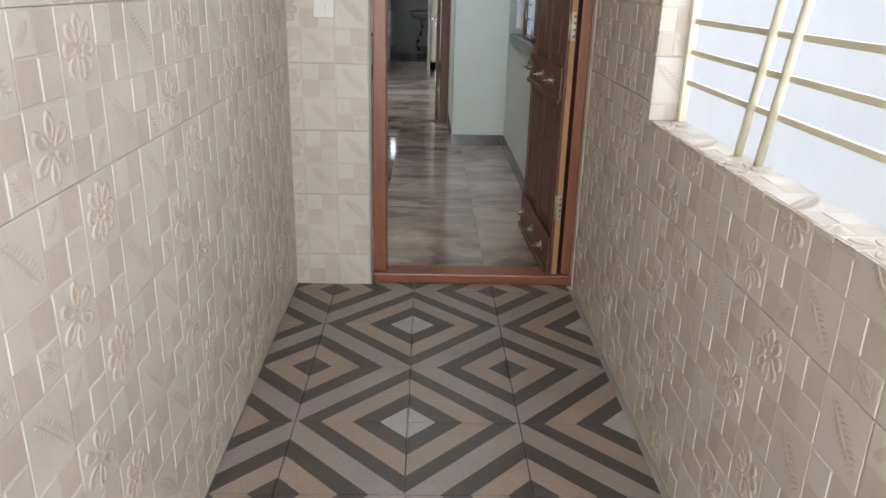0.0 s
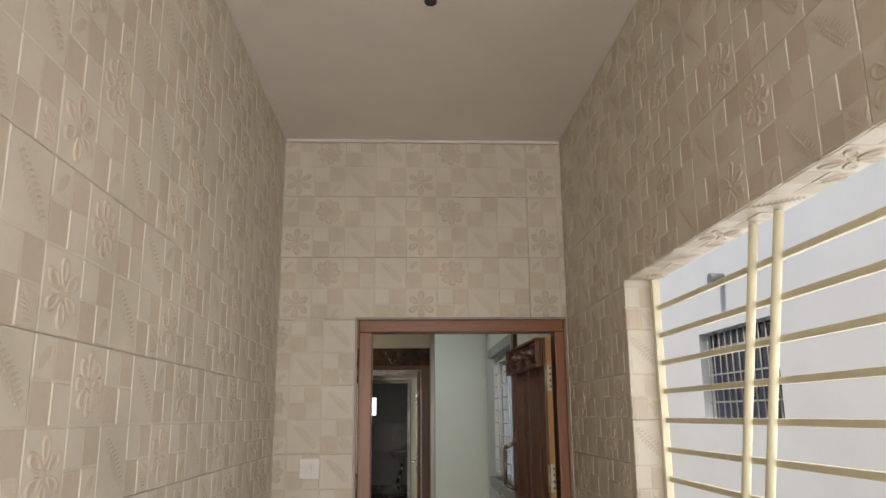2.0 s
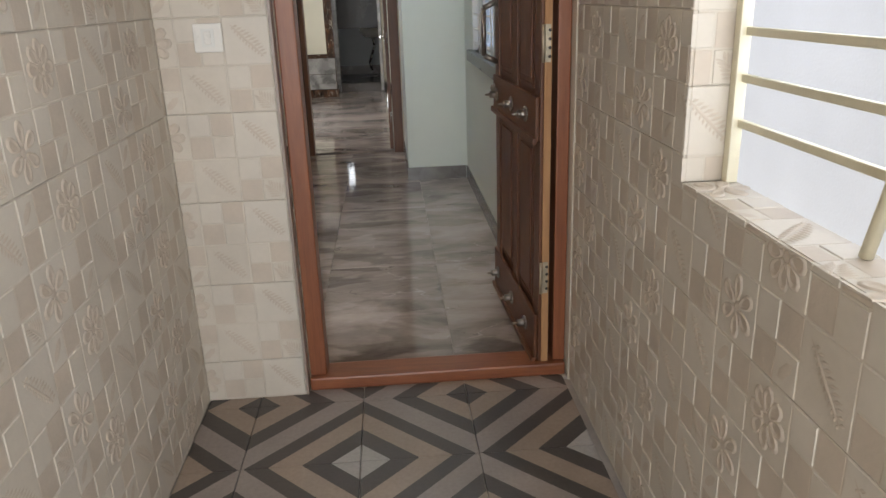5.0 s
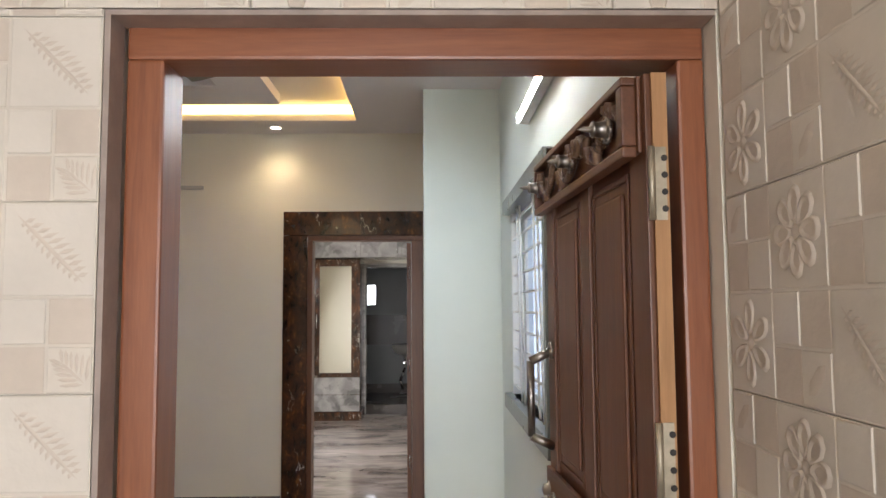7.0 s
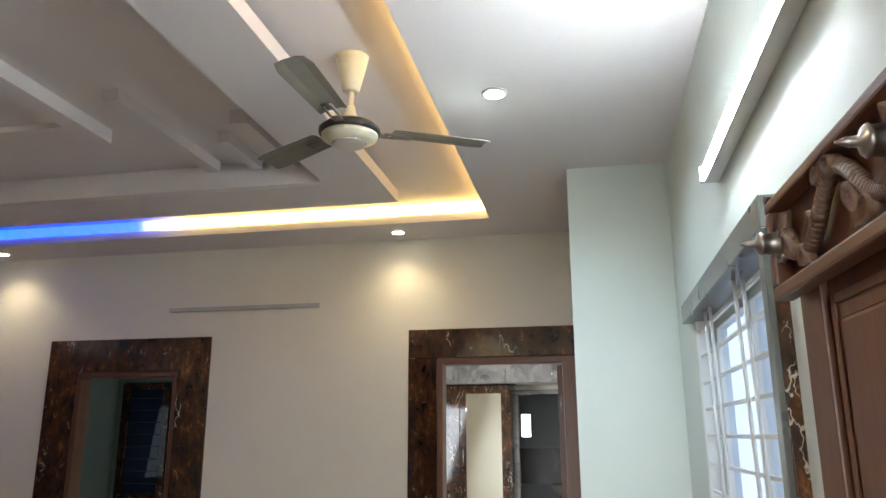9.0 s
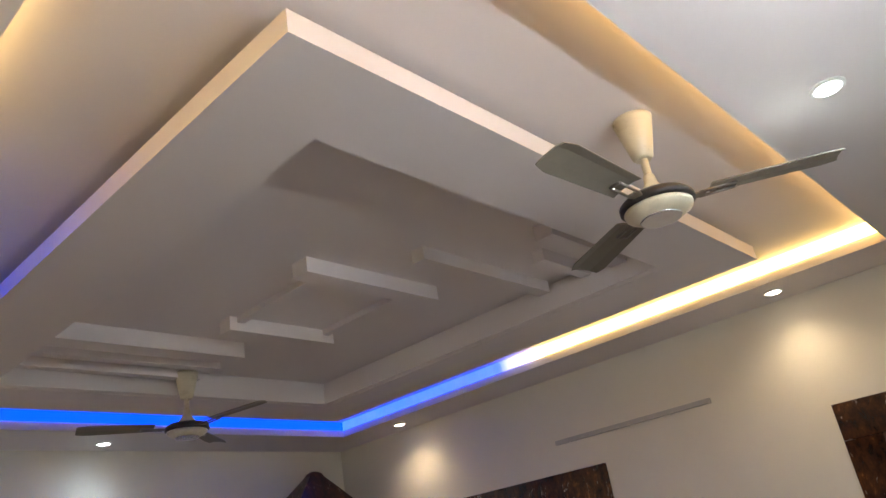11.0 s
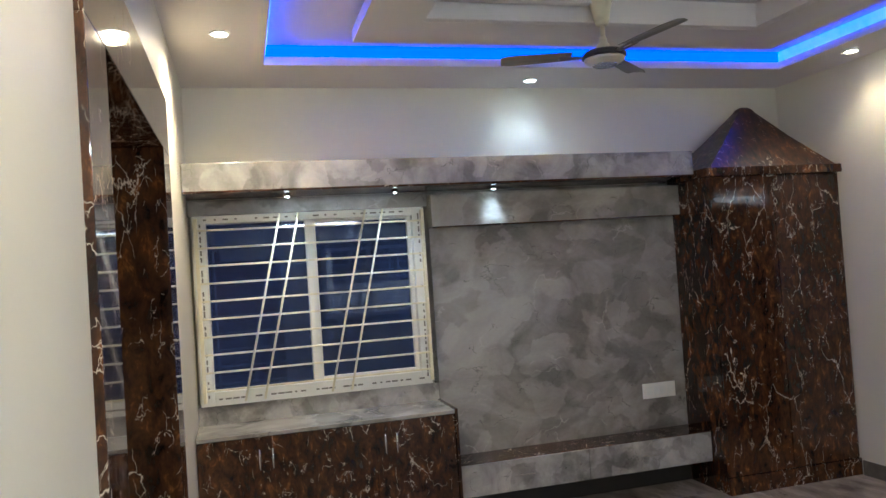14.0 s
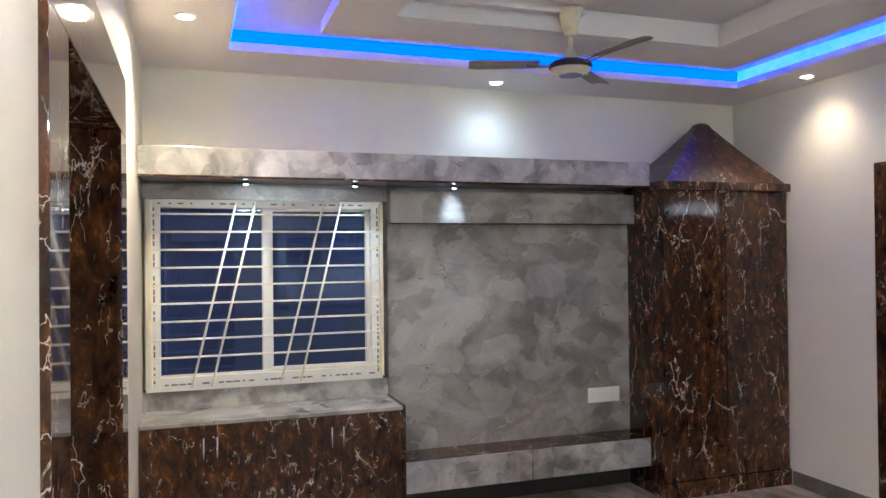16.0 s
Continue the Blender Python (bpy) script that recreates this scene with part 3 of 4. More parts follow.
def leaf(m0):
    """Hinged door leaf in its own place: hinge edge at y=0, face towards -x."""
    t = thing("door_leaf", m0, "open dark brown panelled teak door with brass studs", "door")
    x, y, z = m0
    W, H, th = 0.90, 1.93, 0.027

    def b(y0, y1, z0, z1, dx0, dx1, bev=0.0):
        return box(B(), x + dx0, x + dx1, y + y0, y + y1, z + z0, z + z1, bev)
    part("core", b(0.004, W, 0, H, 0, th, 0.002), M_DOOR, t)
    part("hinge_edge", b(0, 0.004, 0, H, 0.0, th), M_RAW, t, "unfinished pale wood door edge")
    for y0, y1 in ((0, 0.10), (W - 0.09, W), (W / 2 - 0.045, W / 2 + 0.045)):
        part("stile", b(y0 + 0.004, y1, 0, H, -0.012, 0, 0.003), M_DOOR, t)
    for z0, z1, d in ((1.79, H, 0.02), (0.90, 1.06, 0.026), (0.0, 0.20, 0.026)):
        part("rail", b(0.02, W - 0.01, z0, z1, -d, -0.0125, 0.003), M_DOOR_Y, t, "carved cross rail")
    for z0 in (0.90, 0.0):
        part("rail_lip", b(0.01, W, z0 - 0.012, z0 + 0.012, -0.038, -0.022, 0.004), M_DOOR_Y, t)
    # deep border round the carved top rail
    for q in ((0.025, W, 1.782, 1.802), (0.025, W, H - 0.016, H), (0.025, 0.06, 1.803, H - 0.017), (W - 0.022, W, 1.803, H - 0.017)):
        part("rail_border", b(*q, -0.048, -0.0205, 0.004), M_DOOR_Y, t)
    for z0, z1 in ((1.08, 1.77), (0.22, 0.88)):
        for y0, y1 in ((0.12, W / 2 - 0.06), (W / 2 + 0.06, W - 0.11)):
            pn = part("panel", b(y0, y1, z0, z1, -0.005, -0.0005, 0.003), M_DOOR, t)
            part("raised_field", b(y0 + 0.035, y1 - 0.035, z0 + 0.035, z1 - 0.035, -0.013, -0.0052, 0.006), M_DOOR, pn)
            for q in ((y0, y0 + 0.014, z0, z1), (y1 - 0.014, y1, z0, z1), (y0 + 0.014, y1 - 0.014, z1 - 0.014, z1), (y0 + 0.014, y1 - 0.014, z0, z0 + 0.014)):
                part("moulding", b(*q, -0.0095, -0.0052, 0.003), M_DOOR, pn)
    def stud(yy, zz, out):
        """Rosette, turned neck and pointed tip."""
        m = Matrix.Translation((x - out, y + yy, z + zz)) @ Matrix.Rotation(radians(-90), 4, "Y")
        st = part("stud", lathe(B(), [(0.027, 0), (0.028, 0.006), (0.020, 0.009), (0.017, 0.012), (0.015, 0.030), (0.017, 0.033), (0.014, 0.037), (0.006, 0.040), (0.005, 0.052), (0.001, 0.062)], m, 20), M_METAL, t, "dark turned metal stud with pointed tip")
        bm = B()
        for k in range(12):
            a = 2 * math.pi * k / 12
            cyl(bm, m @ Vector((0.026 * math.cos(a), 0.026 * math.sin(a), 0.002)), m @ Vector((0.026 * math.cos(a), 0.026 * math.sin(a), 0.010)), 0.0048, 0.003, 8)
        part("bead_ring", bm, M_METAL, st)
    for yy in (0.15, W / 2 + 0.02, W - 0.035):
        stud(yy, 1.862, 0.034)
    for zz in (0.98, 0.10):
        for yy in (0.17, W / 2, W - 0.12):
            stud(yy, zz, 0.026)
    # winding vine with leaves in the top rail
    bm = B()
    pts = [Vector((x - 0.034, y + 0.07 + 0.0067 * k, z + 1.862 + 0.034 * math.sin(0.165 * k))) for k in range(120)]
    for p, q in zip(pts, pts[1:]):
        cyl(bm, p, q + (q - p) * 0.4, 0.011, n=8)
    part("vine", bm, M_CARVE, t, "grey brown carved vine")
    for k in range(18):
        c = Vector((0.11 + 0.044 * k, 0.036 * math.sin(0.44 * (1.1 + 2.47 * k))))
        a = (0.9, 2.3, -0.7, -2.2)[k % 4]
        bm = B()
        for w, h in ((1.0, 0.0), (0.8, 0.011), (0.35, 0.006)):
            for i in range(12):
                u = 2 * math.pi * i / 12
                p = Vector((0.029 * math.cos(u) * w, 0.013 * math.sin(u) * w * (1.0 - 0.5 * math.cos(u))))
                p = Vector((p.x * math.cos(a) - p.y * math.sin(a), p.x * math.sin(a) + p.y * math.cos(a)))
                zz = min(max(c.y + p.y + 0.02 * math.sin(a), -0.056), 0.050)
                bm.verts.new((x - 0.024 - h * 1.6 - 0.006, y + c.x + p.x + 0.012 * math.cos(a), z + 1.862 + zz))
        bm.verts.ensure_lookup_table()
        for j in range(2):
            for i in range(12):
                f = bm.faces.new([bm.verts[n] for n in (12 * j + i, 12 * j + (i + 1) % 12, 12 * j + 12 + (i + 1) % 12, 12 * j + 12 + i)])
                f.smooth = True
        bm.faces.new([bm.verts[24 + i] for i in range(12)])
        bm.faces.new([bm.verts[11 - i] for i in range(12)])
        part("carved_leaf", bm, M_CARVE, t)
    h = part("pull_handle", cyl(cyl(cyl(B(), (x - 0.075, y + W - 0.05, z + 1.15), (x - 0.075, y + W - 0.05, z + 1.36), 0.011), (x - 0.012, y + W - 0.05, z + 1.12), (x - 0.075, y + W - 0.05, z + 1.15), 0.013), (x - 0.012, y + W - 0.05, z + 1.39), (x - 0.075, y + W - 0.05, z + 1.36), 0.013), M_METAL, t, "brushed steel pull handle")
    part("handle_rose", lathe(B(), [(0.026, 0), (0.024, 0.008), (0.012, 0.012)], Matrix.Translation((x - 0.012, y + W - 0.05, z + 1.39)) @ Matrix.Rotation(radians(-90), 4, "Y")), M_METAL, h)
    part("lock_knob", lathe(B(), [(0.028, 0), (0.028, 0.012), (0.016, 0.018), (0.016, 0.03), (0.006, 0.034)], Matrix.Translation((x - 0.012, y + W - 0.045, z + 1.0)) @ Matrix.Rotation(radians(-90), 4, "Y")), M_METAL, t, "round steel lock")
    for zz in (1.665, 1.185, 0.30):
        hg = part("hinge", box(B(), x + 0.002, x + 0.022, y - 0.003, y - 0.0005, z + zz, z + zz + 0.13), M_HINGE, t, "worn pale steel hinge plate with screws")
        part("pin", cyl(B(), (x - 0.006, y - 0.006, z + zz), (x - 0.006, y - 0.006, z + zz + 0.13), 0.006, n=10), M_HINGE, hg)
        for k in range(4):
            part("screw", cyl(B(), (x + 0.018, y - 0.0045, z + zz + 0.02 + 0.03 * k), (x + 0.018, y - 0.003, z + zz + 0.02 + 0.03 * k), 0.006, n=8), M_BLACK, hg)
    return t


door_leaf = leaf((1.068, 3.985, 0.052))
door_leaf.rotation_euler.z = radians(2.2)


# ---- dark facings round the inner doorways ----
def facing(name, x0, x1, y0, y1, z1, w, label, m=None):
    t = thing(name, ((x0 + x1) / 2, (y0 + y1) / 2, FL), label, "door surround")
    t["kind"] = "structure"
    m = m or M_MARBLE_L
    part("side_facing", box(B(), x0, x0 + w, y0, y1, FL, z1 - w, 0.003), m, t)
    part("side_facing", box(B(), x1 - w, x1, y0, y1, FL, z1 - w, 0.003), m, t)
    part("head_facing", box(B(), x0, x1, y0, y1, z1 - w, z1, 0.003), m, t)
    return t


door_2 = thing("door_2", (0.08, YF, FL), "dark brown marbled laminate door surround", "door surround")
door_2["kind"] = "structure"
part("side_facing", box(B(), -0.472, -0.283, YF - 0.02, YF + 0.12, FL, 2.14, 0.003), M_MARBLE_D, door_2)
part("head_facing", box(B(), -0.472, XJ - 0.012, YF - 0.02, YF + 0.12, 2.142, 2.332, 0.003), M_MARBLE_D, door_2)
door_3 = thing("door_3", (0.17, YF, FL), "dark red brown wooden inner door frame", "door frame")
door_3["kind"] = "structure"
for a in ((-0.282, -0.242), (0.54, XJ - 0.013)):
    part("jamb", box(B(), *a, YF - 0.012, YF + 0.118, FL, 2.10, 0.004), M_DOOR, door_3)
part("head", box(B(), -0.282, XJ - 0.013, YF - 0.012, YF + 0.118, 2.10, 2.141, 0.004), M_DOOR_Y, door_3)
facing("door_4", -3.19, -1.912, YF - 0.02, YF + 0.12, 2.328, 0.235, "dark brown marbled laminate door surround", M_MARBLE_D)
doorway("door_5", -2.954, -2.148, YF - 0.01, YF + 0.115, 2.092, 0.035, M_DOOR, M_DOOR, "dark wooden inner door frame", FL)
facing("door_6", -3.1, -1.2, YE - 0.1, YI + 0.02, 2.545, 0.26, "dark marbled laminate surround of a wide opening")

# ---- television wall ----
PX = -4.40
tv_panel = thing("tv_wall_panel", (PX, 6.5, 0), "cloudy grey marble laminate panelling on the wall", "wall panel")
part("panel", box(B(), XT + 0.001, PX, 5.60, 7.478, FL + 0.005, 2.22), M_PANEL, tv_panel)
part("under_window_panel", box(B(), XT + 0.001, PX, YI + 0.002, 5.597, 0.70, WIN_T[2] - 0.002), M_PANEL_L, tv_panel)
part("over_window_panel", box(B(), XT + 0.001, PX, YI + 0.002, 5.597, WIN_T[3] + 0.002, 2.22), M_PANEL, tv_panel)
part("header", box(B(), PX, PX + 0.10, 5.60, 7.476, 1.975, 2.19, 0.002), M_PANEL, tv_panel)
part("header_soffit", box(B(), PX, PX + 0.098, 5.602, 7.474, 1.968, 1.974), M_MARBLE, tv_panel)
cornice = thing("light_pelmet", (-4.1, 5.8, 2.2), "long grey marbled pelmet box with small spotlights", "pelmet")
part("fascia", box(B(), -4.06, -4.045, YI + 0.003, 7.44, 2.235, 2.40, 0.003), M_PANEL_L, cornice)
part("lid", box(B(), XT + 0.002, -4.061, YI + 0.003, 7.44, 2.385, 2.40), M_PANEL, cornice)
part("soffit", box(B(), PX, -4.04, YI + 0.003, 7.44, 2.222, 2.234), M_MARBLE, cornice)
for yy in (4.66, 5.35, 6.03):
    s = thing("spotlight", (-4.25, yy, 2.21), "tiny round recessed cool white spotlight", "spotlight", "spotlights under the pelmet")
    part("ring", lathe(B(), [(0.017, -0.004), (0.019, 0.0), (0.019, 0.012), (0.014, 0.012)], Matrix.Translation((-4.25, yy, 2.21))), M_CHROME, s)
    part("lens", lathe(B(), [(0.013, -0.006), (0.013, -0.004)], Matrix.Translation((-4.25, yy, 2.21))), M_LENS_C, s)
    lamp("spotlight_lamp", "SPOT", look((-4.25, yy, 2.195), (-4.36, yy, 1.0)), 5, COOL, angle=radians(75))

# black sheet stands in for the deep shade below the floating shelf
part("recess_shade", box(B(), PX + 0.0005, PX + 0.012, 5.605, 7.47, FL + 0.006, 0.215), M_BLACK, tv_panel, "black sheet standing for the shade under the shelf")
shelf = thing("tv_shelf", (-4.26, 6.55, 0.22), "floating pale grey marbled television shelf with drawers", "shelf")
part("top", box(B(), PX, -4.135, 5.60, 7.476, 0.405, 0.426, 0.002), M_MARBLE, shelf, "dark veined shelf top")
part("carcass", box(B(), PX, -4.14, 5.605, 7.47, 0.222, 0.404), M_PANEL, shelf)
for y0, y1 in ((5.602, 6.53), (6.534, 7.474)):
    dr = part("drawer", box(B(), -4.139, -4.12, y0, y1, 0.220, 0.422, 0.002), M_PANEL_L, shelf)
    part("handle", box(B(), -4.119, -4.108, (y0 + y1) / 2 - 0.07, (y0 + y1) / 2 + 0.07, 0.315, 0.322, 0.002), M_METAL, dr)

socket = thing("socket_plate", (PX + 0.006, 7.25, 0.7), "white plastic wall plate with four sockets", "socket")
part("plate", box(B(), PX + 0.0005, PX + 0.012, 7.12, 7.385, 0.648, 0.758, 0.004), M_PLASTIC, socket)
for k in range(4):
    part("outlet", box(B(), PX + 0.012, PX + 0.016, 7.145 + 0.057 * k, 7.19 + 0.057 * k, 0.675, 0.73, 0.003), M_WHITE, socket)

low = thing("low_cabinet", (-4.2, 4.83, FL), "low dark brown marbled cabinet with four doors", "cabinet")
part("carcass", box(B(), PX + 0.001, -4.02, YI + 0.003, 5.582, FL + 0.08, 0.79), M_MARBLE, low)
part("plinth", box(B(), PX + 0.001, -4.03, YI + 0.01, 5.57, FL, FL + 0.079), M_MARBLE, low)
part("top", box(B(), PX + 0.001, -3.995, YI + 0.003, 5.585, 0.791, 0.814, 0.003), M_PANEL, low, "pale grey marbled top")
part("end_panel", box(B(), PX + 0.002, -3.992, 5.586, 5.604, FL, 0.82, 0.002), M_MARBLE, low)
for k, (y0, y1) in enumerate(((YI + 0.006, 4.325), (4.329, 4.705), (4.709, 5.08), (5.084, 5.582))):
    d = part("door", box(B(), -4.019, -4.0, y0, y1, FL + 0.085, 0.788, 0.002), M_MARBLE, low)
for y in (4.40, 4.475, 5.14, 5.21):
    part("handle", cyl(B(), (-3.988, y, 0.60), (-3.988, y, 0.72), 0.006, n=8), M_CHROME, low, "slim chrome bar handle")

cup = thing("tall_cabinet", (-4.2, 8.02, FL), "tall dark brown marbled wardrobe with pyramid top", "cabinet")
CY0, CY1, CX = 7.48, 8.574, -3.94
part("carcass", box(B(), XT + 0.002, CX - 0.02, CY0, CY1, FL + 0.12, 2.20), M_MARBLE, cup)
part("plinth", box(B(), XT + 0.002, CX - 0.001, CY0 - 0.002, CY1, FL, FL + 0.118, 0.002), M_MARBLE, cup)
for y0, y1 in ((CY0, 7.995), (7.999, CY1 - 0.03)):
    d = part("door", box(B(), CX - 0.019, CX, y0 + 0.003, y1, FL + 0.125, 2.19, 0.003), M_MARBLE, cup)
    for yy in ((y0 + y1) / 2 - 0.12, (y0 + y1) / 2 + 0.14):
        for zz in (1.98, 1.72):
            part("stud", lathe(B(), [(0.016, 0), (0.014, 0.008), (0.004, 0.012)], Matrix.Translation((CX, yy, zz)) @ Matrix.Rotation(radians(90), 4, "Y"), 10), M_MARBLE, d)
part("crown", box(B(), XT + 0.002, CX + 0.03, CY0 - 0.03, CY1, 2.201, 2.262, 0.008), M_MARBLE, cup)
bm = B()
rings = []
for s, z in ((1.0, 2.262), (0.97, 2.275), (0.5, 2.50), (0.13, 2.70), (0.10, 2.725), (0.05, 2.74)):
    cx, cy = -4.235, 8.03
    hx, hy = 0.29 * s, 0.53 * s
    rings.append([bm.verts.new((cx + a * hx, cy + b * hy, z)) for a, b in ((-1, -1), (1, -1), (1, 1), (-1, 1))])
for a, b in zip(rings, rings[1:]):
    for i in range(4):
        bm.faces.new((a[i], a[(i + 1) % 4], b[(i + 1) % 4], b[i]))
bm.faces.new(rings[-1])
part("pyramid", bm, M_MARBLE_S, cup, "veined brown pyramid finial")


# ---- windows ----
def tv_window():
    y0, y1, z0, z1 = 4.072, 5.553, 0.933, 2.118
    t = thing("window_1", (PX, (y0 + y1) / 2, z0), "white sliding window with cream security bars", "window")
    t["kind"] = "structure"
    x0, x1 = XT - 0.04, PX + 0.02
    f, g = 0.085, 0.07
    for a in ((y0, y0 + f, z0, z1), (y1 - g, y1, z0, z1), (y0 + f, y1 - g, z1 - 0.05, z1), (y0 + f, y1 - g, z0, z0 + f)):
        fr = part("window_frame", box(B(), x0, x1, *a, 0.003), M_WHITE, t, "white frame with printed protective tape")
    part("mullion", box(B(), x0 + 0.06, x1 - 0.04, 4.775, 4.825, z0 + f, z1 - 0.05, 0.003), M_WHITE, t)
    for a in ((4.826, 4.842, z0 + f, z1 - 0.05), (y1 - g - 0.025, y1 - g, z0 + f, z1 - 0.05), (4.842, y1 - g - 0.025, z1 - 0.065, z1 - 0.05), (4.842, y1 - g - 0.025, z0 + f, z0 + f + 0.022)):
        part("sash", box(B(), x0 + 0.06, x1 - 0.06, *a, 0.003), M_WHITE, t)
    for a, x in (((y0 + f, 4.775), x0 + 0.075), ((4.842, y1 - g - 0.025), x0 + 0.085)):
        part("pane", box(B(), x, x + 0.006, *a, z0 + f, z1 - 0.05), M_GLASS, t, "dark blue tinted pane")
    rnd = random.Random(4)
    for side in range(4):
        n = (26, 26, 22, 30)[side]
        for k in range(n):
            s = (k + 0.5) / n
            ln_ = rnd.uniform(0.006, 0.022)
            if side < 2:
                yy, zz = (y0 + 0.05, y1 - 0.03)[side], z0 + 0.04 + s * (z1 - z0 - 0.08)
                bb = (yy - 0.005, yy + 0.005, zz - ln_, zz + ln_)
            else:
                yy, zz = y0 + 0.05 + s * (y1 - y0 - 0.1), (z1 - 0.025, z0 + 0.04)[side - 2]
                bb = (yy - ln_, yy + ln_, zz - 0.005, zz + 0.005)
            if rnd.random() < 0.75:
                part("tape_mark", box(B(), x1, x1 + 0.0008, *bb), M_STICKER, t)
    return t


tv_window()
grille = thing("window_grille", (PX + 0.05, 4.8, 0.95), "cream painted steel window grille with slanted bars", "window grille")
gx = PX + 0.055
for k in range(10):
    z = 1.034 + 0.1102 * k
    part("bar", box(B(), gx - 0.005, gx + 0.005, 4.11, 5.55, z - 0.006, z + 0.006, 0.002), M_GRILLE, grille)
for ya, yb in ((4.613, 4.339), (4.73, 4.457), (5.161, 4.878), (5.276, 5.003)):
    part("slanted_bar", cyl(B(), (gx + 0.011, yb, 0.955), (gx + 0.011, ya, 2.112), 0.007, n=8), M_GRILLE, grille)
for y in (4.10, 5.545):
    part("mount", box(B(), PX + 0.021, gx + 0.006, y - 0.01, y + 0.01, 0.96, 2.10, 0.002), M_GRILLE, grille)
# made-up wall across a narrow gap, blocking daylight behind that window
setting("wall_gap_blocker", box(B(), -6.0, -5.9, 2.0, 10.0, -0.13, 4.5), M_OUT, label="added plain wall that keeps the window's view dim", category="wall")


def porch_grille():
    t = thing("window_grille", (1.285, 1.6, 1.05), "cream painted steel window grille with slanted bars", "window grille")
    x = 1.285
    y0, y1, z0, z1 = WIN_P
    for a in ((y1 - 0.03, y1 - 0.002, z0, z1), (y0 + 0.002, y0 + 0.03, z0, z1)):
        part("upright", box(B(), x - 0.02, x + 0.006, *a, 0.003), M_GRILLE, t)
    for k in range(9):
        z = 1.185 + 0.0985 * k
        part("bar", box(B(), x - 0.007, x + 0.007, y0 + 0.03, y1 - 0.03, z - 0.009, z + 0.009, 0.003), M_GRILLE, t)
    for yb, yt in ((2.395, 2.105), (2.262, 1.972), (1.25, 0.96), (1.11, 0.82)):
        part("slanted_bar", cyl(B(), (x - 0.016, yb, z0 + 0.002), (x - 0.016, yt, z1 - 0.002), 0.012, n=10), M_GRILLE, t)


porch_grille()


def hall_window():
    y0, y1, z0, z1 = 5.40, 6.90, 1.015, 2.16
    t = thing("window_2", (XW, (y0 + y1) / 2, z0), "grey granite framed window with white bars", "window")
    t["kind"] = "structure"
    x0, x1 = XW - 0.04, XW + 0.05
    w = 0.075
    part("head", box(B(), x0, x1, y0, y1, z1 - w, z1, 0.003), M_GRANITE, t)
    part("window_sill", box(B(), x0, x1, y0, y1, z0, z0 + w, 0.003), M_GRANITE, t)
    part("jamb", box(B(), x0, x1, y0, y0 + 0.05, z0 + w, z1 - w, 0.003), M_GRANITE, t)
    part("jamb_lining", box(B(), x0 + 0.012, x1, y0 - 0.012, y0 - 0.001, z0 + 0.01, z1 - 0.01, 0.002), M_MARBLE, t)
    part("jamb", box(B(), XW + 0.002, x1, y1 - 0.084, y1 - 0.072, z0 + w, z1 - w, 0.003), M_WHITE, t)
    fx = XW + 0.07
    for a in ((y0 + 0.07, y0 + 0.13), (y1 - 0.13, y1 - 0.07), (6.12, 6.18)):
        part("window_frame", box(B(), fx, fx + 0.04, *a, z0 + w, z1 - w, 0.003), M_WHITE, t)
    for z in (z0 + w, z1 - w - 0.04):
        part("window_frame", box(B(), fx, fx + 0.04, y0 + 0.13, y1 - 0.13, z, z + 0.04, 0.003), M_WHITE, t)
    for a in ((y0 + 0.13, 6.12), (6.18, y1 - 0.13)):
        p = part("pane", box(B(), fx + 0.015, fx + 0.02, *a, z0 + w + 0.04, z1 - w - 0.04), M_PANE, t, "clear pale blue pane")
        p.visible_shadow = False
    g = thing("window_grille", (XW + 0.03, 6.15, z0 + w), "white painted steel bars inside a window", "window grille")
    for k in range(10):
        z = z0 + w + 0.05 + 0.1 * k
        part("bar", box(B(), XW + 0.01, XW + 0.02, y0 + 0.072, y1 - 0.086, z - 0.006, z + 0.006, 0.002), M_WHITE, g)
    for y in (5.75, 5.87, 6.35, 6.47):
        part("slanted_bar", cyl(B(), (XW + 0.005, y, z0 + w), (XW + 0.005, y + 0.12, z1 - w), 0.006, n=8), M_WHITE, g)




def thin_glass(name, tint, gloss):
    """A thin clear pane: light passes straight through, a little is mirrored."""
    m = mat(name, tint, 0.02)
    out = m.node_tree.nodes["Material Output"]
    clear, shine, both = (m.node_tree.nodes.new("ShaderNode" + k) for k in ("BsdfTransparent", "BsdfGlossy", "MixShader"))
    clear.inputs["Color"].default_value = (*tint, 1)
    shine.inputs["Roughness"].default_value = 0.02
    both.inputs[0].default_value = gloss
    ln(m, clear.outputs[0], both.inputs[1])
    ln(m, shine.outputs[0], both.inputs[2])
    ln(m, both.outputs[0], out.inputs["Surface"])
    return m


M_PANE = thin_glass("clear_window_glass", (0.86, 0.92, 1.0), 0.1)
hall_window()


# ---- lamps and fans ----
for x, y, c, e in DOWNLIGHTS:
    t = thing("downlight", (x, y, CEIL), "small round recessed ceiling downlight, switched on", "downlight", "ceiling downlights")
    part("ring", lathe(B(), [(0.048, -0.004), (0.052, -0.001), (0.052, 0.004), (0.04, 0.004)], Matrix.Translation((x, y, CEIL - 0.004))), M_WHITE, t)
    part("lens", lathe(B(), [(0.038, -0.006), (0.04, -0.003)], Matrix.Translation((x, y, CEIL - 0.004))), M_LENS_W if c == WARM else M_LENS_C, t)
    lamp("downlight_lamp", "SPOT", look((x, y, CEIL - 0.02), (x, y + 0.001, 0)), e, c, angle=radians(136 if e < 25 else 160))

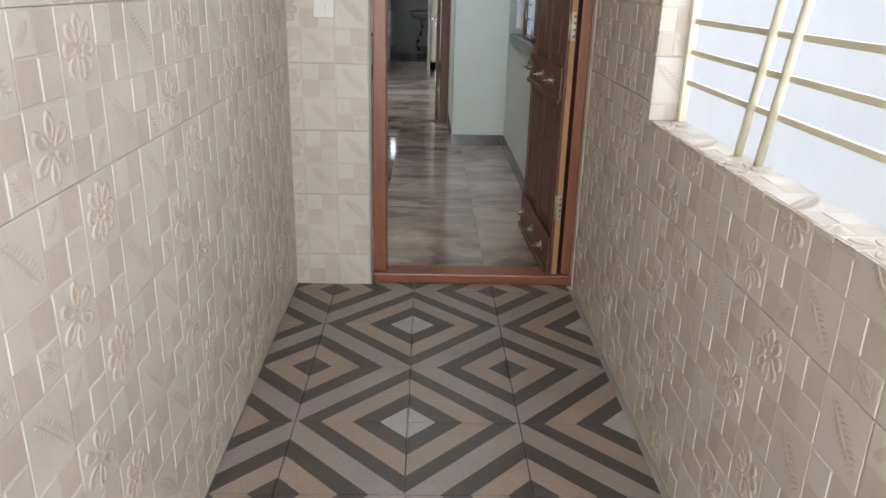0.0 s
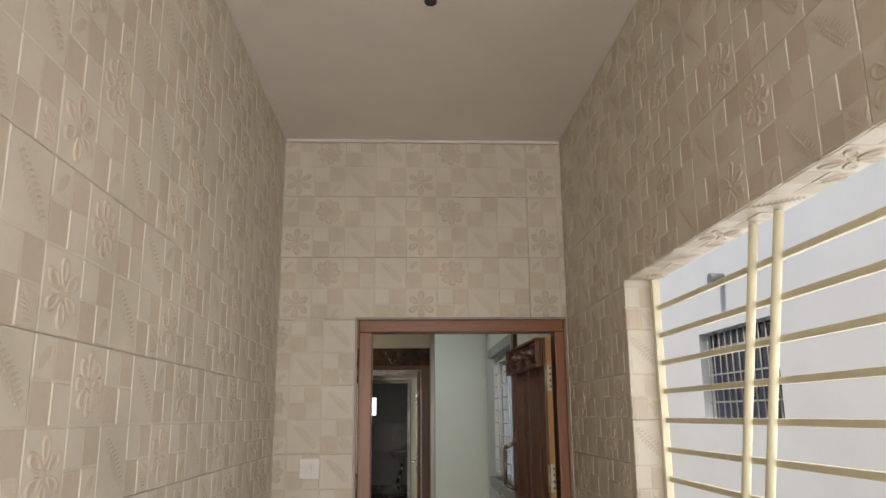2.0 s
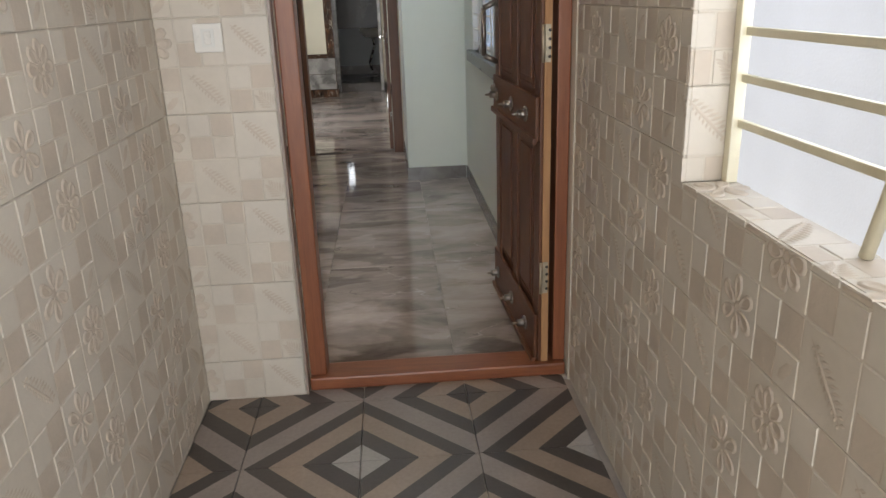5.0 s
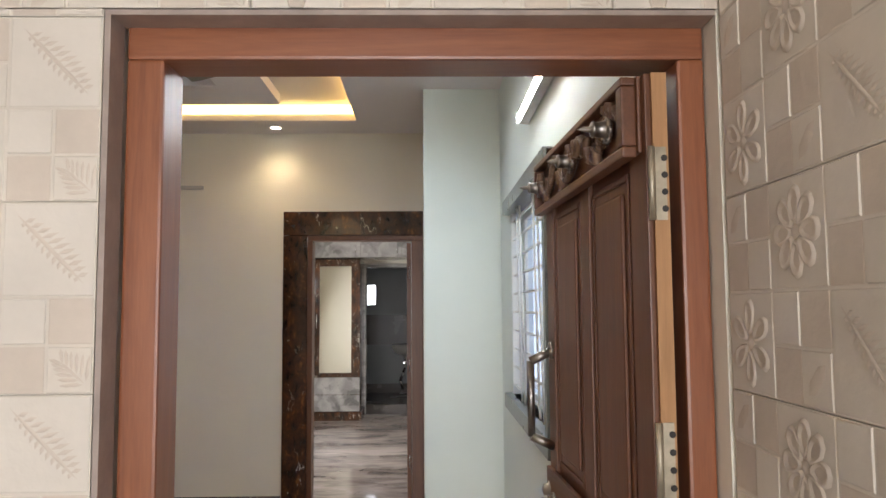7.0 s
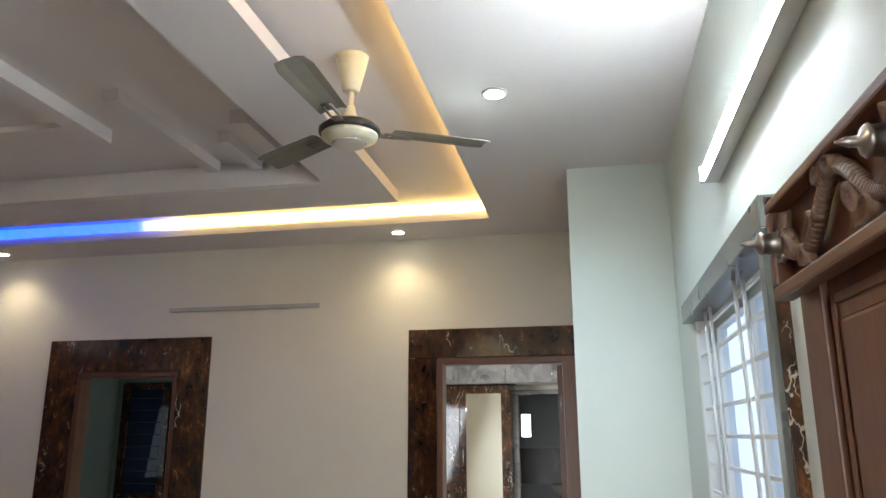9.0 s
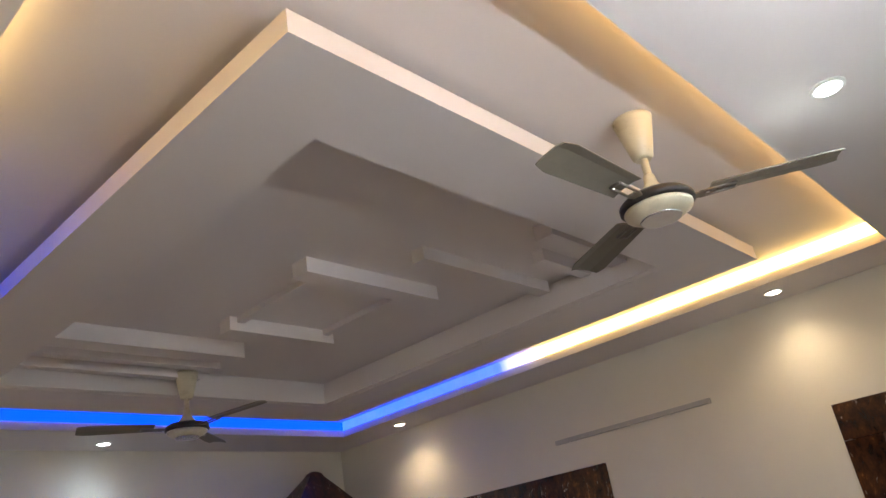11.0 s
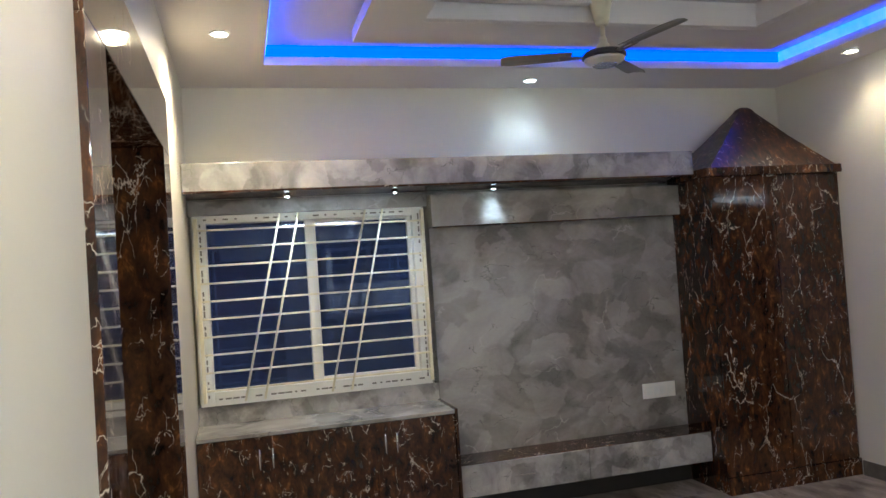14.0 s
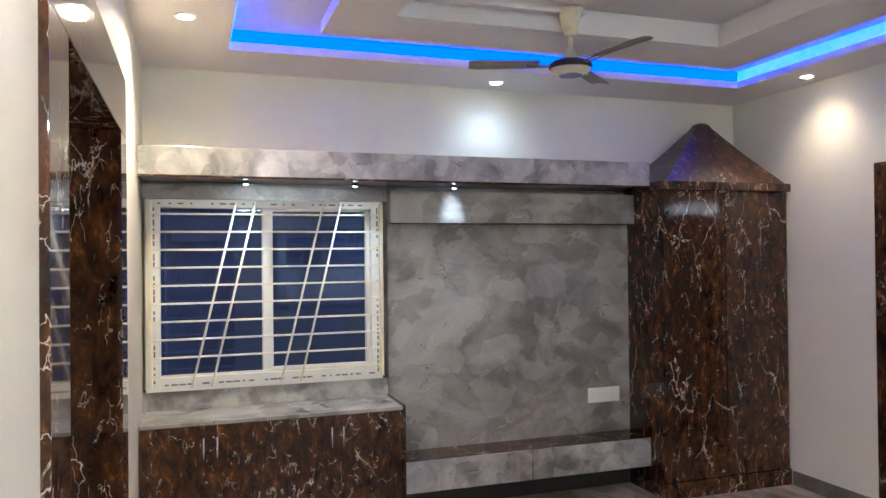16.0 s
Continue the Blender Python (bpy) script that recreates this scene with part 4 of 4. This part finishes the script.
tube = thing("tube_light", (1.1, 5.49, 2.42), "long white tube light glowing on the wall", "tube light")
part("casing", box(B(), XW - 0.042, XW - 0.002, 4.92, 6.0, 2.405, 2.441, 0.004), M_WHITE, tube)
part("tube", cyl(B(), (XW - 0.043, 4.945, 2.423), (XW - 0.043, 5.975, 2.423), 0.016), M_TUBE, tube, "glowing cool white tube")
# lips added to cut the tube's direct light on the wall
for z in (2.399, 2.4415):
    part("light_shield_lip", box(B(), XW - 0.046, XW - 0.004, 4.92, 6.0, z, z + 0.0055, 0.001), M_WHITE, tube)
for y in (4.892, 6.002):
    part("end_cap", box(B(), XW - 0.062, XW - 0.002, y, y + 0.026, 2.399, 2.447, 0.003), M_WHITE, tube)

conduit = thing("wall_conduit", (-1.68, YF, 2.52), "thin white plastic cable conduit on the wall", "conduit")
part("conduit", box(B(), -2.25, -1.11, YF - 0.026, YF - 0.001, 2.512, 2.542, 0.003), M_CONDUIT, conduit)


def ceiling_fan(x, y, turn):
    z = 2.742
    t = thing("ceiling_fan", (x, y, z), "cream three blade ceiling fan with dark band", "ceiling fan", "ceiling fans")
    m = Matrix.Translation((x, y, 0))
    part("canopy", lathe(B(), [(0.026, 2.932), (0.034, 2.94), (0.05, 3.01), (0.064, 3.072), (0.066, 3.083)], m), M_FAN, t)
    part("rod", cyl(B(), (x, y, 2.802), (x, y, 2.95), 0.013), M_FAN, t)
    part("yoke", lathe(B(), [(0.06, 2.787), (0.045, 2.812), (0.022, 2.842), (0.018, 2.872)], m), M_FAN, t)
    part("motor", lathe(B(), [(0.03, 2.718), (0.075, 2.724), (0.105, 2.742), (0.108, 2.754)], m, 32), M_FAN, t)
    part("band", lathe(B(), [(0.106, 2.754), (0.118, 2.76), (0.118, 2.776), (0.10, 2.792), (0.05, 2.798)], m, 32), M_BLACK, t, "dark ring round the motor")
    part("rim", lathe(B(), [(0.062, 2.716), (0.066, 2.72), (0.062, 2.723)], m, 32), M_CHROME, t, "bright trim ring")
    for k in range(3):
        a = radians(turn + 120 * k)
        r = Matrix.Translation((x, y, 2.784)) @ Matrix.Rotation(a, 4, "Z")
        bm = box(B(), 0.07, 0.15, -0.017, 0.017, -0.020, -0.012, 0.003)
        for p0, p1 in (((0.13, -0.017, -0.016), (0.24, -0.017, -0.012)), ((0.13, 0.017, -0.016), (0.24, 0.017, -0.012)), ((0.24, -0.017, -0.012), (0.24, 0.017, -0.012))):
            cyl(bm, p0, p1, 0.005, n=8)
        bm.transform(r)
        arm = part("blade_arm", bm, M_METAL, t, "steel blade bracket")
        bm = B()
        tilt = Matrix.Rotation(radians(9), 4, "X")
        rows = []
        for i in range(9):
            u = 0.17 + 0.38 * i / 8
            w = 0.052 + 0.012 * i / 8
            if i == 8:
                w *= 0.8
            rows.append([bm.verts.new(r @ tilt @ Vector((u, s * w, h))) for s, h in ((-1, 0), (-0.4, 0.006), (0.5, 0.006), (1, -0.002), (1, -0.005), (0.5, 0.002), (-0.4, 0.002), (-1, -0.004))])
        for p, q in zip(rows, rows[1:]):
            for i in range(8):
                bm.faces.new((p[i], p[(i + 1) % 8], q[(i + 1) % 8], q[i]))
        bm.faces.new(rows[0])
        bm.faces.new(rows[-1][::-1])
        part("blade", bm, M_BLADE, t, "flat brown grey blade")
    return t


ceiling_fan(-0.14, 6.25, 28)
ceiling_fan(-3.08, 6.29, 12)

# ---- far bedroom ----
ward = thing("wardrobe", (-0.6, 13.3, FL), "dark marbled wardrobe with mirrored door and drawers", "wardrobe")
part("carcass", box(B(), -1.6, -0.28, 13.121, 13.745, FL + 0.12, 2.25), M_MARBLE, ward)
part("plinth", box(B(), -1.6, -0.26, 13.08, 13.745, FL, FL + 0.118), M_MARBLE, ward)
d = part("door", box(B(), -0.92, -0.285, 13.10, 13.12, 0.62, 2.245, 0.003), M_MARBLE, ward)
part("mirror", box(B(), -0.84, -0.40, 13.09, 13.099, 0.674, 2.15), M_MIRROR, d, "tall mirror on the door")
part("handle", cyl(B(), (-0.88, 13.08, 1.3), (-0.88, 13.08, 1.48), 0.008, n=8), M_CHROME, d)
part("door", box(B(), -1.59, -0.925, 13.10, 13.12, 0.62, 2.245, 0.003), M_MARBLE, ward)
for z0, z1 in ((0.145, 0.37), (0.375, 0.61)):
    part("drawer", box(B(), -1.59, -0.285, 13.10, 13.12, z0, z1, 0.003), M_PANEL_L, ward, "pale grey marbled drawer front")
loft = thing("loft_cabinet", (-0.4, 13.4, 2.27), "glossy grey overhead loft cabinet doors", "cabinet")
part("carcass", box(B(), -1.69, 0.94, 13.121, 13.745, 2.27, 2.745), M_PANEL, loft)
for x0, x1 in ((-1.69, -0.94), (-0.936, -0.28), (-0.276, 0.30), (0.304, 0.94)):
    dd = part("door", box(B(), x0, x1, 13.10, 13.12, 2.28, 2.74, 0.003), M_PANEL_L, loft)
    part("handle", cyl(B(), (x1 - 0.06, 13.09, 2.33), (x1 - 0.06, 13.09, 2.45), 0.007, n=8), M_CHROME, dd)
doorway("door_7", -0.30, 0.45, 13.70, 13.86, 2.22, 0.055, M_PANEL, M_PANEL, "grey bathroom door frame", 0.02)
basin = thing("wash_basin", (0.3, 15.1, 0.8), "white wall hung wash basin with waste hose", "basin")
part("bowl", lathe(B(), [(0.10, 0.80), (0.17, 0.84), (0.21, 0.92), (0.22, 0.95), (0.17, 0.95), (0.10, 0.88)], Matrix.Translation((0.27, 15.07, 0)), 24), M_PLASTIC, basin)
bm = B()
pts = [(0.27, 15.1, 0.80), (0.30, 15.1, 0.66), (0.25, 15.12, 0.5), (0.2, 15.15, 0.36), (0.24, 15.2, 0.22)]
for p, q in zip(pts, pts[1:]):
    cyl(bm, p, q, 0.022, n=10)
part("waste_hose", bm, M_CHROME, basin, "grey corrugated waste hose")

def bedroom_leaf(x, y0, y1):
    """Flush inner door standing open into the bedroom."""
    t = thing("door_leaf", (x, (y0 + y1) / 2, FL + 0.01), "open dark brown flush door of the far bedroom", "door")
    part("slab", box(B(), x, x + 0.034, y0, y1, FL + 0.01, 2.09, 0.003), M_DOOR, t)
    part("handle_plate", box(B(), x - 0.006, x - 0.0005, y1 - 0.075, y1 - 0.045, 0.95, 1.17, 0.002), M_CHROME, t)
    part("lever", cyl(cyl(B(), (x - 0.006, y1 - 0.06, 1.08), (x - 0.05, y1 - 0.06, 1.08), 0.009, n=10), (x - 0.045, y1 - 0.06, 1.08), (x - 0.045, y1 - 0.17, 1.08), 0.008, n=10), M_CHROME, t, "chrome lever handle")
    for z in (0.34, 1.72):
        bolt = part("bolt", box(B(), x - 0.008, x - 0.0005, y1 - 0.07, y1 - 0.045, z, z + 0.14, 0.002), M_CHROME, t, "chrome tower bolt")
        part("knob", cyl(B(), (x - 0.008, y1 - 0.0575, z + 0.06), (x - 0.022, y1 - 0.0575, z + 0.06), 0.006, n=8), M_CHROME, bolt)
    for z in (0.3, 1.05, 1.8):
        part("hinge", cyl(B(), (x + 0.020, y0 - 0.006, z), (x + 0.020, y0 - 0.006, z + 0.1), 0.0055, n=8), M_CHROME, t)


bedroom_leaf(0.498, YF + 0.127, YF + 0.90)

# ---- small fittings ----
switch = thing("light_switch", (-0.077, YE, 1.365), "white plastic single light switch plate", "switch")
part("plate", box(B(), -0.124, -0.030, YE - 0.014, YE - 0.002, 1.318, 1.411, 0.004), M_PLASTIC, switch)
part("surround", box(B(), -0.098, -0.056, YE - 0.017, YE - 0.0141, 1.335, 1.394, 0.002), M_WHITE, switch)
part("rocker", box(B(), -0.088, -0.066, YE - 0.021, YE - 0.0171, 1.343, 1.386, 0.003), M_PLASTIC, switch)
dome = thing("wall_sensor", (-2.16, YI, 2.83), "cream cylindrical sensor on the wall near the ceiling", "sensor")
part("bracket", lathe(B(), [(0.034, 0.001), (0.034, 0.012), (0.022, 0.018)], Matrix.Translation((-2.16, YI, 2.84)) @ Matrix.Rotation(radians(-90), 4, "X"), 20), M_PLASTIC, dome)
part("body", cyl(B(), (-2.16, YI + 0.012, 2.84), (-2.13, YI + 0.095, 2.79), 0.030, 0.033, 20), M_PLASTIC, dome)
part("eye", cyl(B(), (-2.13, YI + 0.095, 2.79), (-2.1285, YI + 0.099, 2.7876), 0.024, 0.02, 20), M_BLACK, dome, "dark sensor window")
hook = thing("ceiling_hook", (0.455, 2.6, 2.99), "small dark hook hole in the porch ceiling", "hook")
part("plate", lathe(B(), [(0.018, 2.988), (0.022, 2.992), (0.022, 2.9995)], Matrix.Translation((0.455, 2.6, 0)), 16), M_BLACK, hook)

# ---- pieces: embossed wall tiles ----
TW, TH = 0.62, 0.316


def ridge(bm, c, d, length, width, h, slot, n=6):
    """A petal or leaf blade: a pointed oval with a raised spine, from c along d in the tile's plane."""
    d = Vector(d).normalized()
    s = Vector((-d.y, d.x))
    c = Vector(c)
    rim, top = [], bm.verts.new((*(c + d * length * 0.55), h))
    for k in range(n):
        a = 2 * math.pi * k / n
        q = c + d * length * (0.5 - 0.5 * math.cos(a)) + s * width * 0.5 * math.sin(a)
        rim.append(bm.verts.new((*q, 0.0)))
    for k in range(n):
        f = bm.faces.new((rim[k], rim[(k + 1) % n], top))
        f.material_index = slot
        f.smooth = True


def petal(bm, c, d, length, width, h, slot, n=10):
    """A petal with a rolled rim and a hollow middle."""
    d = Vector(d).normalized()
    s = Vector((-d.y, d.x))
    c = Vector(c)
    loops = []
    for shrink, z in ((1.0, 0.0), (0.86, h), (0.70, h * 0.95), (0.50, h * 0.15)):
        loops.append([])
        for k in range(n):
            a = 2 * math.pi * k / n
            along = 0.56 - 0.5 * shrink * math.cos(a) - 0.06 * (2 - shrink)
            wide = 0.5 * shrink * math.sin(a) * (1.0 - 0.35 * math.cos(a))
            loops[-1].append(bm.verts.new((*(c + d * length * along + s * width * wide), z)))
    for p, q in zip(loops, loops[1:]):
        for k in range(n):
            f = bm.faces.new((p[k], p[(k + 1) % n], q[(k + 1) % n], q[k]))
            f.material_index, f.smooth = slot, True
    bm.faces.new(loops[-1]).material_index = slot


def tile_bmesh():
    """One whole tile, u to the right, v up from its lower left corner, relief along +z; z = 0 is the low ground."""
    bm = B()
    q = TW / 4
    r = TH / 2
    box(bm, 0.0008, TW - 0.0008, 0.0008, TH - 0.0008, -0.009, 0.0, 0, 0)

    def cell(u, v, w, hgt, z, slot):
        g = 0.0022
        u0, u1, v0, v1 = u + g, u + w - g, v + g, v + hgt - g
        e = 0.0018
        lo = [bm.verts.new(p) for p in ((u0, v0, 0), (u1, v0, 0), (u1, v1, 0), (u0, v1, 0))]
        hi = [bm.verts.new(p) for p in ((u0 + e, v0 + e, z), (u1 - e, v0 + e, z), (u1 - e, v1 - e, z), (u0 + e, v1 - e, z))]
        for k in range(4):
            bm.faces.new((lo[k], lo[(k + 1) % 4], hi[(k + 1) % 4], hi[k])).material_index = slot
        bm.faces.new(hi).material_index = slot

    def shift(before, z):
        for v in bm.verts:
            if v not in before:
                v.co.z += z

    def flower(u, v, n, size, turn):
        c = Vector((u + q / 2, v + r / 2))
        before = set(bm.verts)
        for k in range(n):
            a = turn + 2 * math.pi * k / n
            d = Vector((math.cos(a), math.sin(a)))
            petal(bm, c + d * size * 0.14, d, size * 0.86, size * (0.50 if n == 8 else 0.44), 0.0034, 1)
        ridge(bm, c - Vector((0.012, 0)), (1, 0), 0.024, 0.024, 0.005, 1)
        shift(before, 0.0019)

    def fern(u, v):
        before = set(bm.verts)
        a, b = Vector((u + 0.022, v + r - 0.02)), Vector((u + q - 0.02, v + 0.022))
        d = (b - a).normalized()
        s = Vector((-d.y, d.x))
        ridge(bm, a, d, (b - a).length, 0.008, 0.003, 1)
        for k in range(11):
            c = a + d * (b - a).length * (0.12 + 0.078 * k)
            w = 0.030 * math.sin(math.pi * (0.15 + 0.07 * k)) + 0.006
            ridge(bm, c, s + d * 0.5, w, 0.008, 0.0028, 1, 4)
            ridge(bm, c, -s + d * 0.5, w * 0.5, 0.008, 0.0024, 1, 4)
        shift(before, 0.0019)

    def leaf_mark(u, v, up):
        before = set(bm.verts)
        if up:
            # a broad leaf of curved fingers on both sides of its rib
            a, d = Vector((u + 0.070, v + 0.012)), Vector((-0.75, 0.66))
            ridge(bm, a, d, 0.070, 0.006, 0.0035, 1)
            for k in range(6):
                c = a + d * (0.006 + 0.010 * k)
                ridge(bm, c, (0.12 - 0.06 * k, 1), 0.052 - 0.005 * k, 0.008, 0.0042, 1)
                ridge(bm, c, (-1, -0.05 + 0.08 * k), 0.046 - 0.004 * k, 0.008, 0.0042, 1)
        else:
            ridge(bm, (u + 0.012, v + 0.012), (1, 1), 0.075, 0.030, 0.0035, 1)
        shift(before, 0.0015)

    def quad(u, v, leaf_at, up=False):
        h, w = r / 2, q / 2
        marks = {0: (0, 1), 1: (1, 1), 2: (0, 0), 3: (1, 0)}
        beige = {1, 2}
        for k, (i, j) in marks.items():
            z = 0.0008 if k in beige else 0.0021
            cell(u + i * w, v + j * h, w, h, z, 1 if k in beige else 2 if k == 0 else 0)
        if leaf_at is not None:
            i, j = marks[leaf_at]
            leaf_mark(u + i * w, v + j * h, up)

    # upper row: leaf square, eight petals, plain squares, fern; lower row: six petals, squares, fern, squares
    quad(0, r, 0)
    cell(q, r, q, r, 0.0014, 0)
    flower(q, r, 8, 0.066, 0.0)
    quad(2 * q, r, None)
    cell(3 * q, r, q, r, 0.0016, 2)
    fern(3 * q, r)
    cell(0, 0, q, r, 0.0016, 2)
    flower(0, 0, 6, 0.070, math.pi / 2)
    quad(q, 0, 3)
    cell(2 * q, 0, q, r, 0.0014, 0)
    fern(2 * q, 0)
    quad(3 * q, 0, 3, True)
    return bm


TILES = {}


def tile_mesh(u0, u1, v0, v1):
    key = tuple(round(c, 3) for c in (u0, u1, v0, v1))
    if key not in TILES:
        bm = tile_bmesh()
        for co, no in (((u0, 0, 0), (-1, 0, 0)), ((u1, 0, 0), (1, 0, 0)), ((0, v0, 0), (0, -1, 0)), ((0, v1, 0), (0, 1, 0))):
            bmesh.ops.bisect_plane(bm, geom=bm.verts[:] + bm.edges[:] + bm.faces[:], plane_co=co, plane_no=no, clear_outer=True)
        me = bpy.data.meshes.new("tile")
        bm.to_mesh(me)
        bm.free()
        for m in (M_TILE, M_TILE_B, M_TILE_P):
            me.materials.append(m)
        TILES[key] = me
    return TILES[key]


def clad(wall, m, w, h, u_first, v_first, holes=()):
    """Tiles over a w by h face whose lower left corner and axes are m; the first tile starts at u_first, v_first."""
    i = math.floor(-u_first / TW)
    while u_first + i * TW < w:
        a = u_first + i * TW
        j = math.floor(-v_first / TH)
        while v_first + j * TH < h:
            b = v_first + j * TH
            rects = [(max(a, 0), min(a + TW, w), max(b, 0), min(b + TH, h))]
            for h0, h1, k0, k1 in holes:
                out = []
                for p, q, r, s in rects:
                    if q <= h0 or p >= h1 or s <= k0 or r >= k1:
                        out.append((p, q, r, s))
                        continue
                    out += [(p, q, r, min(s, k0)), (p, q, max(r, k1), s), (p, min(q, h0), max(r, k0), min(s, k1)), (max(p, h1), q, max(r, k0), min(s, k1))]
                rects = out
            for p, q, r, s in rects:
                if q - p > 0.012 and s - r > 0.012:
                    ob = new("tile", tile_mesh(p - a, q - a, r - b, s - b))
                    ob.parent = wall
                    ob.matrix_basis = m @ Matrix.Translation((a, b, 0))
            j += 1
        i += 1


def face_axes(o, u, v):
    u, v = Vector(u), Vector(v)
    n = u.cross(v)
    return Matrix(((u.x, v.x, n.x, o[0]), (u.y, v.y, n.y, o[1]), (u.z, v.z, n.z, o[2]), (0, 0, 0, 1)))


Z0 = 3.008 - TH * 10
D = 0.003
YA = -0.35
# side wall, end wall over and beside the door, window wall
clad(wall_porch_left, face_axes((XL - D, YA, 0.002), (0, 1, 0), (0, 0, 1)), YE - YA, 2.995, 1.5775 - YA - TW * 3, Z0)
clad(wall_entrance, face_axes((XL, YE + D, 2.077), (1, 0, 0), (0, 0, 1)), XR - XL, 2.98 - 2.077, 0.0, Z0 - 2.077)
clad(wall_entrance, face_axes((XL, YE + D, 0.002), (1, 0, 0), (0, 0, 1)), 0.123 - XL, 2.073, 0.123 - XL - TW, Z0)
clad(wall_porch_right, face_axes((XR + D, YE, 0.002), (0, -1, 0), (0, 0, 1)), YE - YA, 2.995, 0.0, Z0,
     [(YE - WIN_P[1], YE - WIN_P[0], WIN_P[2] - 0.002, WIN_P[3] - 0.002)])
# window reveals
clad(wall_porch_right, face_axes((XR + 0.001, WIN_P[1], WIN_P[2] - D), (0, -1, 0), (1, 0, 0)), WIN_P[1] - WIN_P[0], 0.125, 0.0, -0.02)
clad(wall_porch_right, face_axes((XR + 0.126, WIN_P[1], WIN_P[3] + D), (0, -1, 0), (-1, 0, 0)), WIN_P[1] - WIN_P[0], 0.125, 0.0, -0.02)
clad(wall_porch_right, face_axes((XR + 0.001, WIN_P[1] + D, WIN_P[2]), (1, 0, 0), (0, 0, 1)), 0.125, WIN_P[3] - WIN_P[2], -0.49, -0.1)

# ---- pieces: floor tiles ----
def slab_mesh(name, w, d, t, m, bev=0.002):
    return mesh_of(name, box(B(), 0, w, 0, d, -t, 0, bev), m)


me = slab_mesh("floor_tile", 0.397, 0.397, 0.013, M_PATTERN, 0.0015)
for i in range(-2, 3):
    for j in range(-10, 2):
        x, y = 0.35 + 0.4 * i + 0.0015, 3.46 + 0.4 * j + 0.0015
        x0, x1, y0, y1 = max(x, XL + 0.001), min(x + 0.397, XR - 0.001), max(y, -0.6), min(y + 0.397, YE + 0.034)
        if x1 - x0 > 0.02 and y1 - y0 > 0.02:
            whole = x1 - x0 > 0.396 and y1 - y0 > 0.396
            ob = new("tile", me if whole else slab_mesh("floor_tile", x1 - x0, y1 - y0, 0.013, M_PATTERN, 0.0015))
            ob.parent = floor_porch
            ob.location = (x0, y0, 0)
FW, FD_ = 0.598, 1.198
me2 = slab_mesh("hall_tile", FW, FD_, 0.011, M_FLOOR, 0.0008)
for i in range(-9, 3):
    for j in range(0, 4):
        x, y = 0.13 + 0.6 * i, YI + 0.05 + 1.2 * j
        x0, x1, y0, y1 = max(x, XT), min(x + FW, XW - 0.001), max(y, YI), min(y + FD_, YF - 0.001)
        if j == 0:
            y0 = YI + 0.051
        if x1 - x0 > 0.02 and y1 - y0 > 0.02:
            whole = x1 - x0 > FW - 0.001 and y1 - y0 > FD_ - 0.001
            ob = new("tile", me2 if whole else slab_mesh("hall_tile", x1 - x0, y1 - y0, 0.011, M_FLOOR, 0.0008))
            ob.parent = floor_hall
            ob.location = (x0, y0, FL)
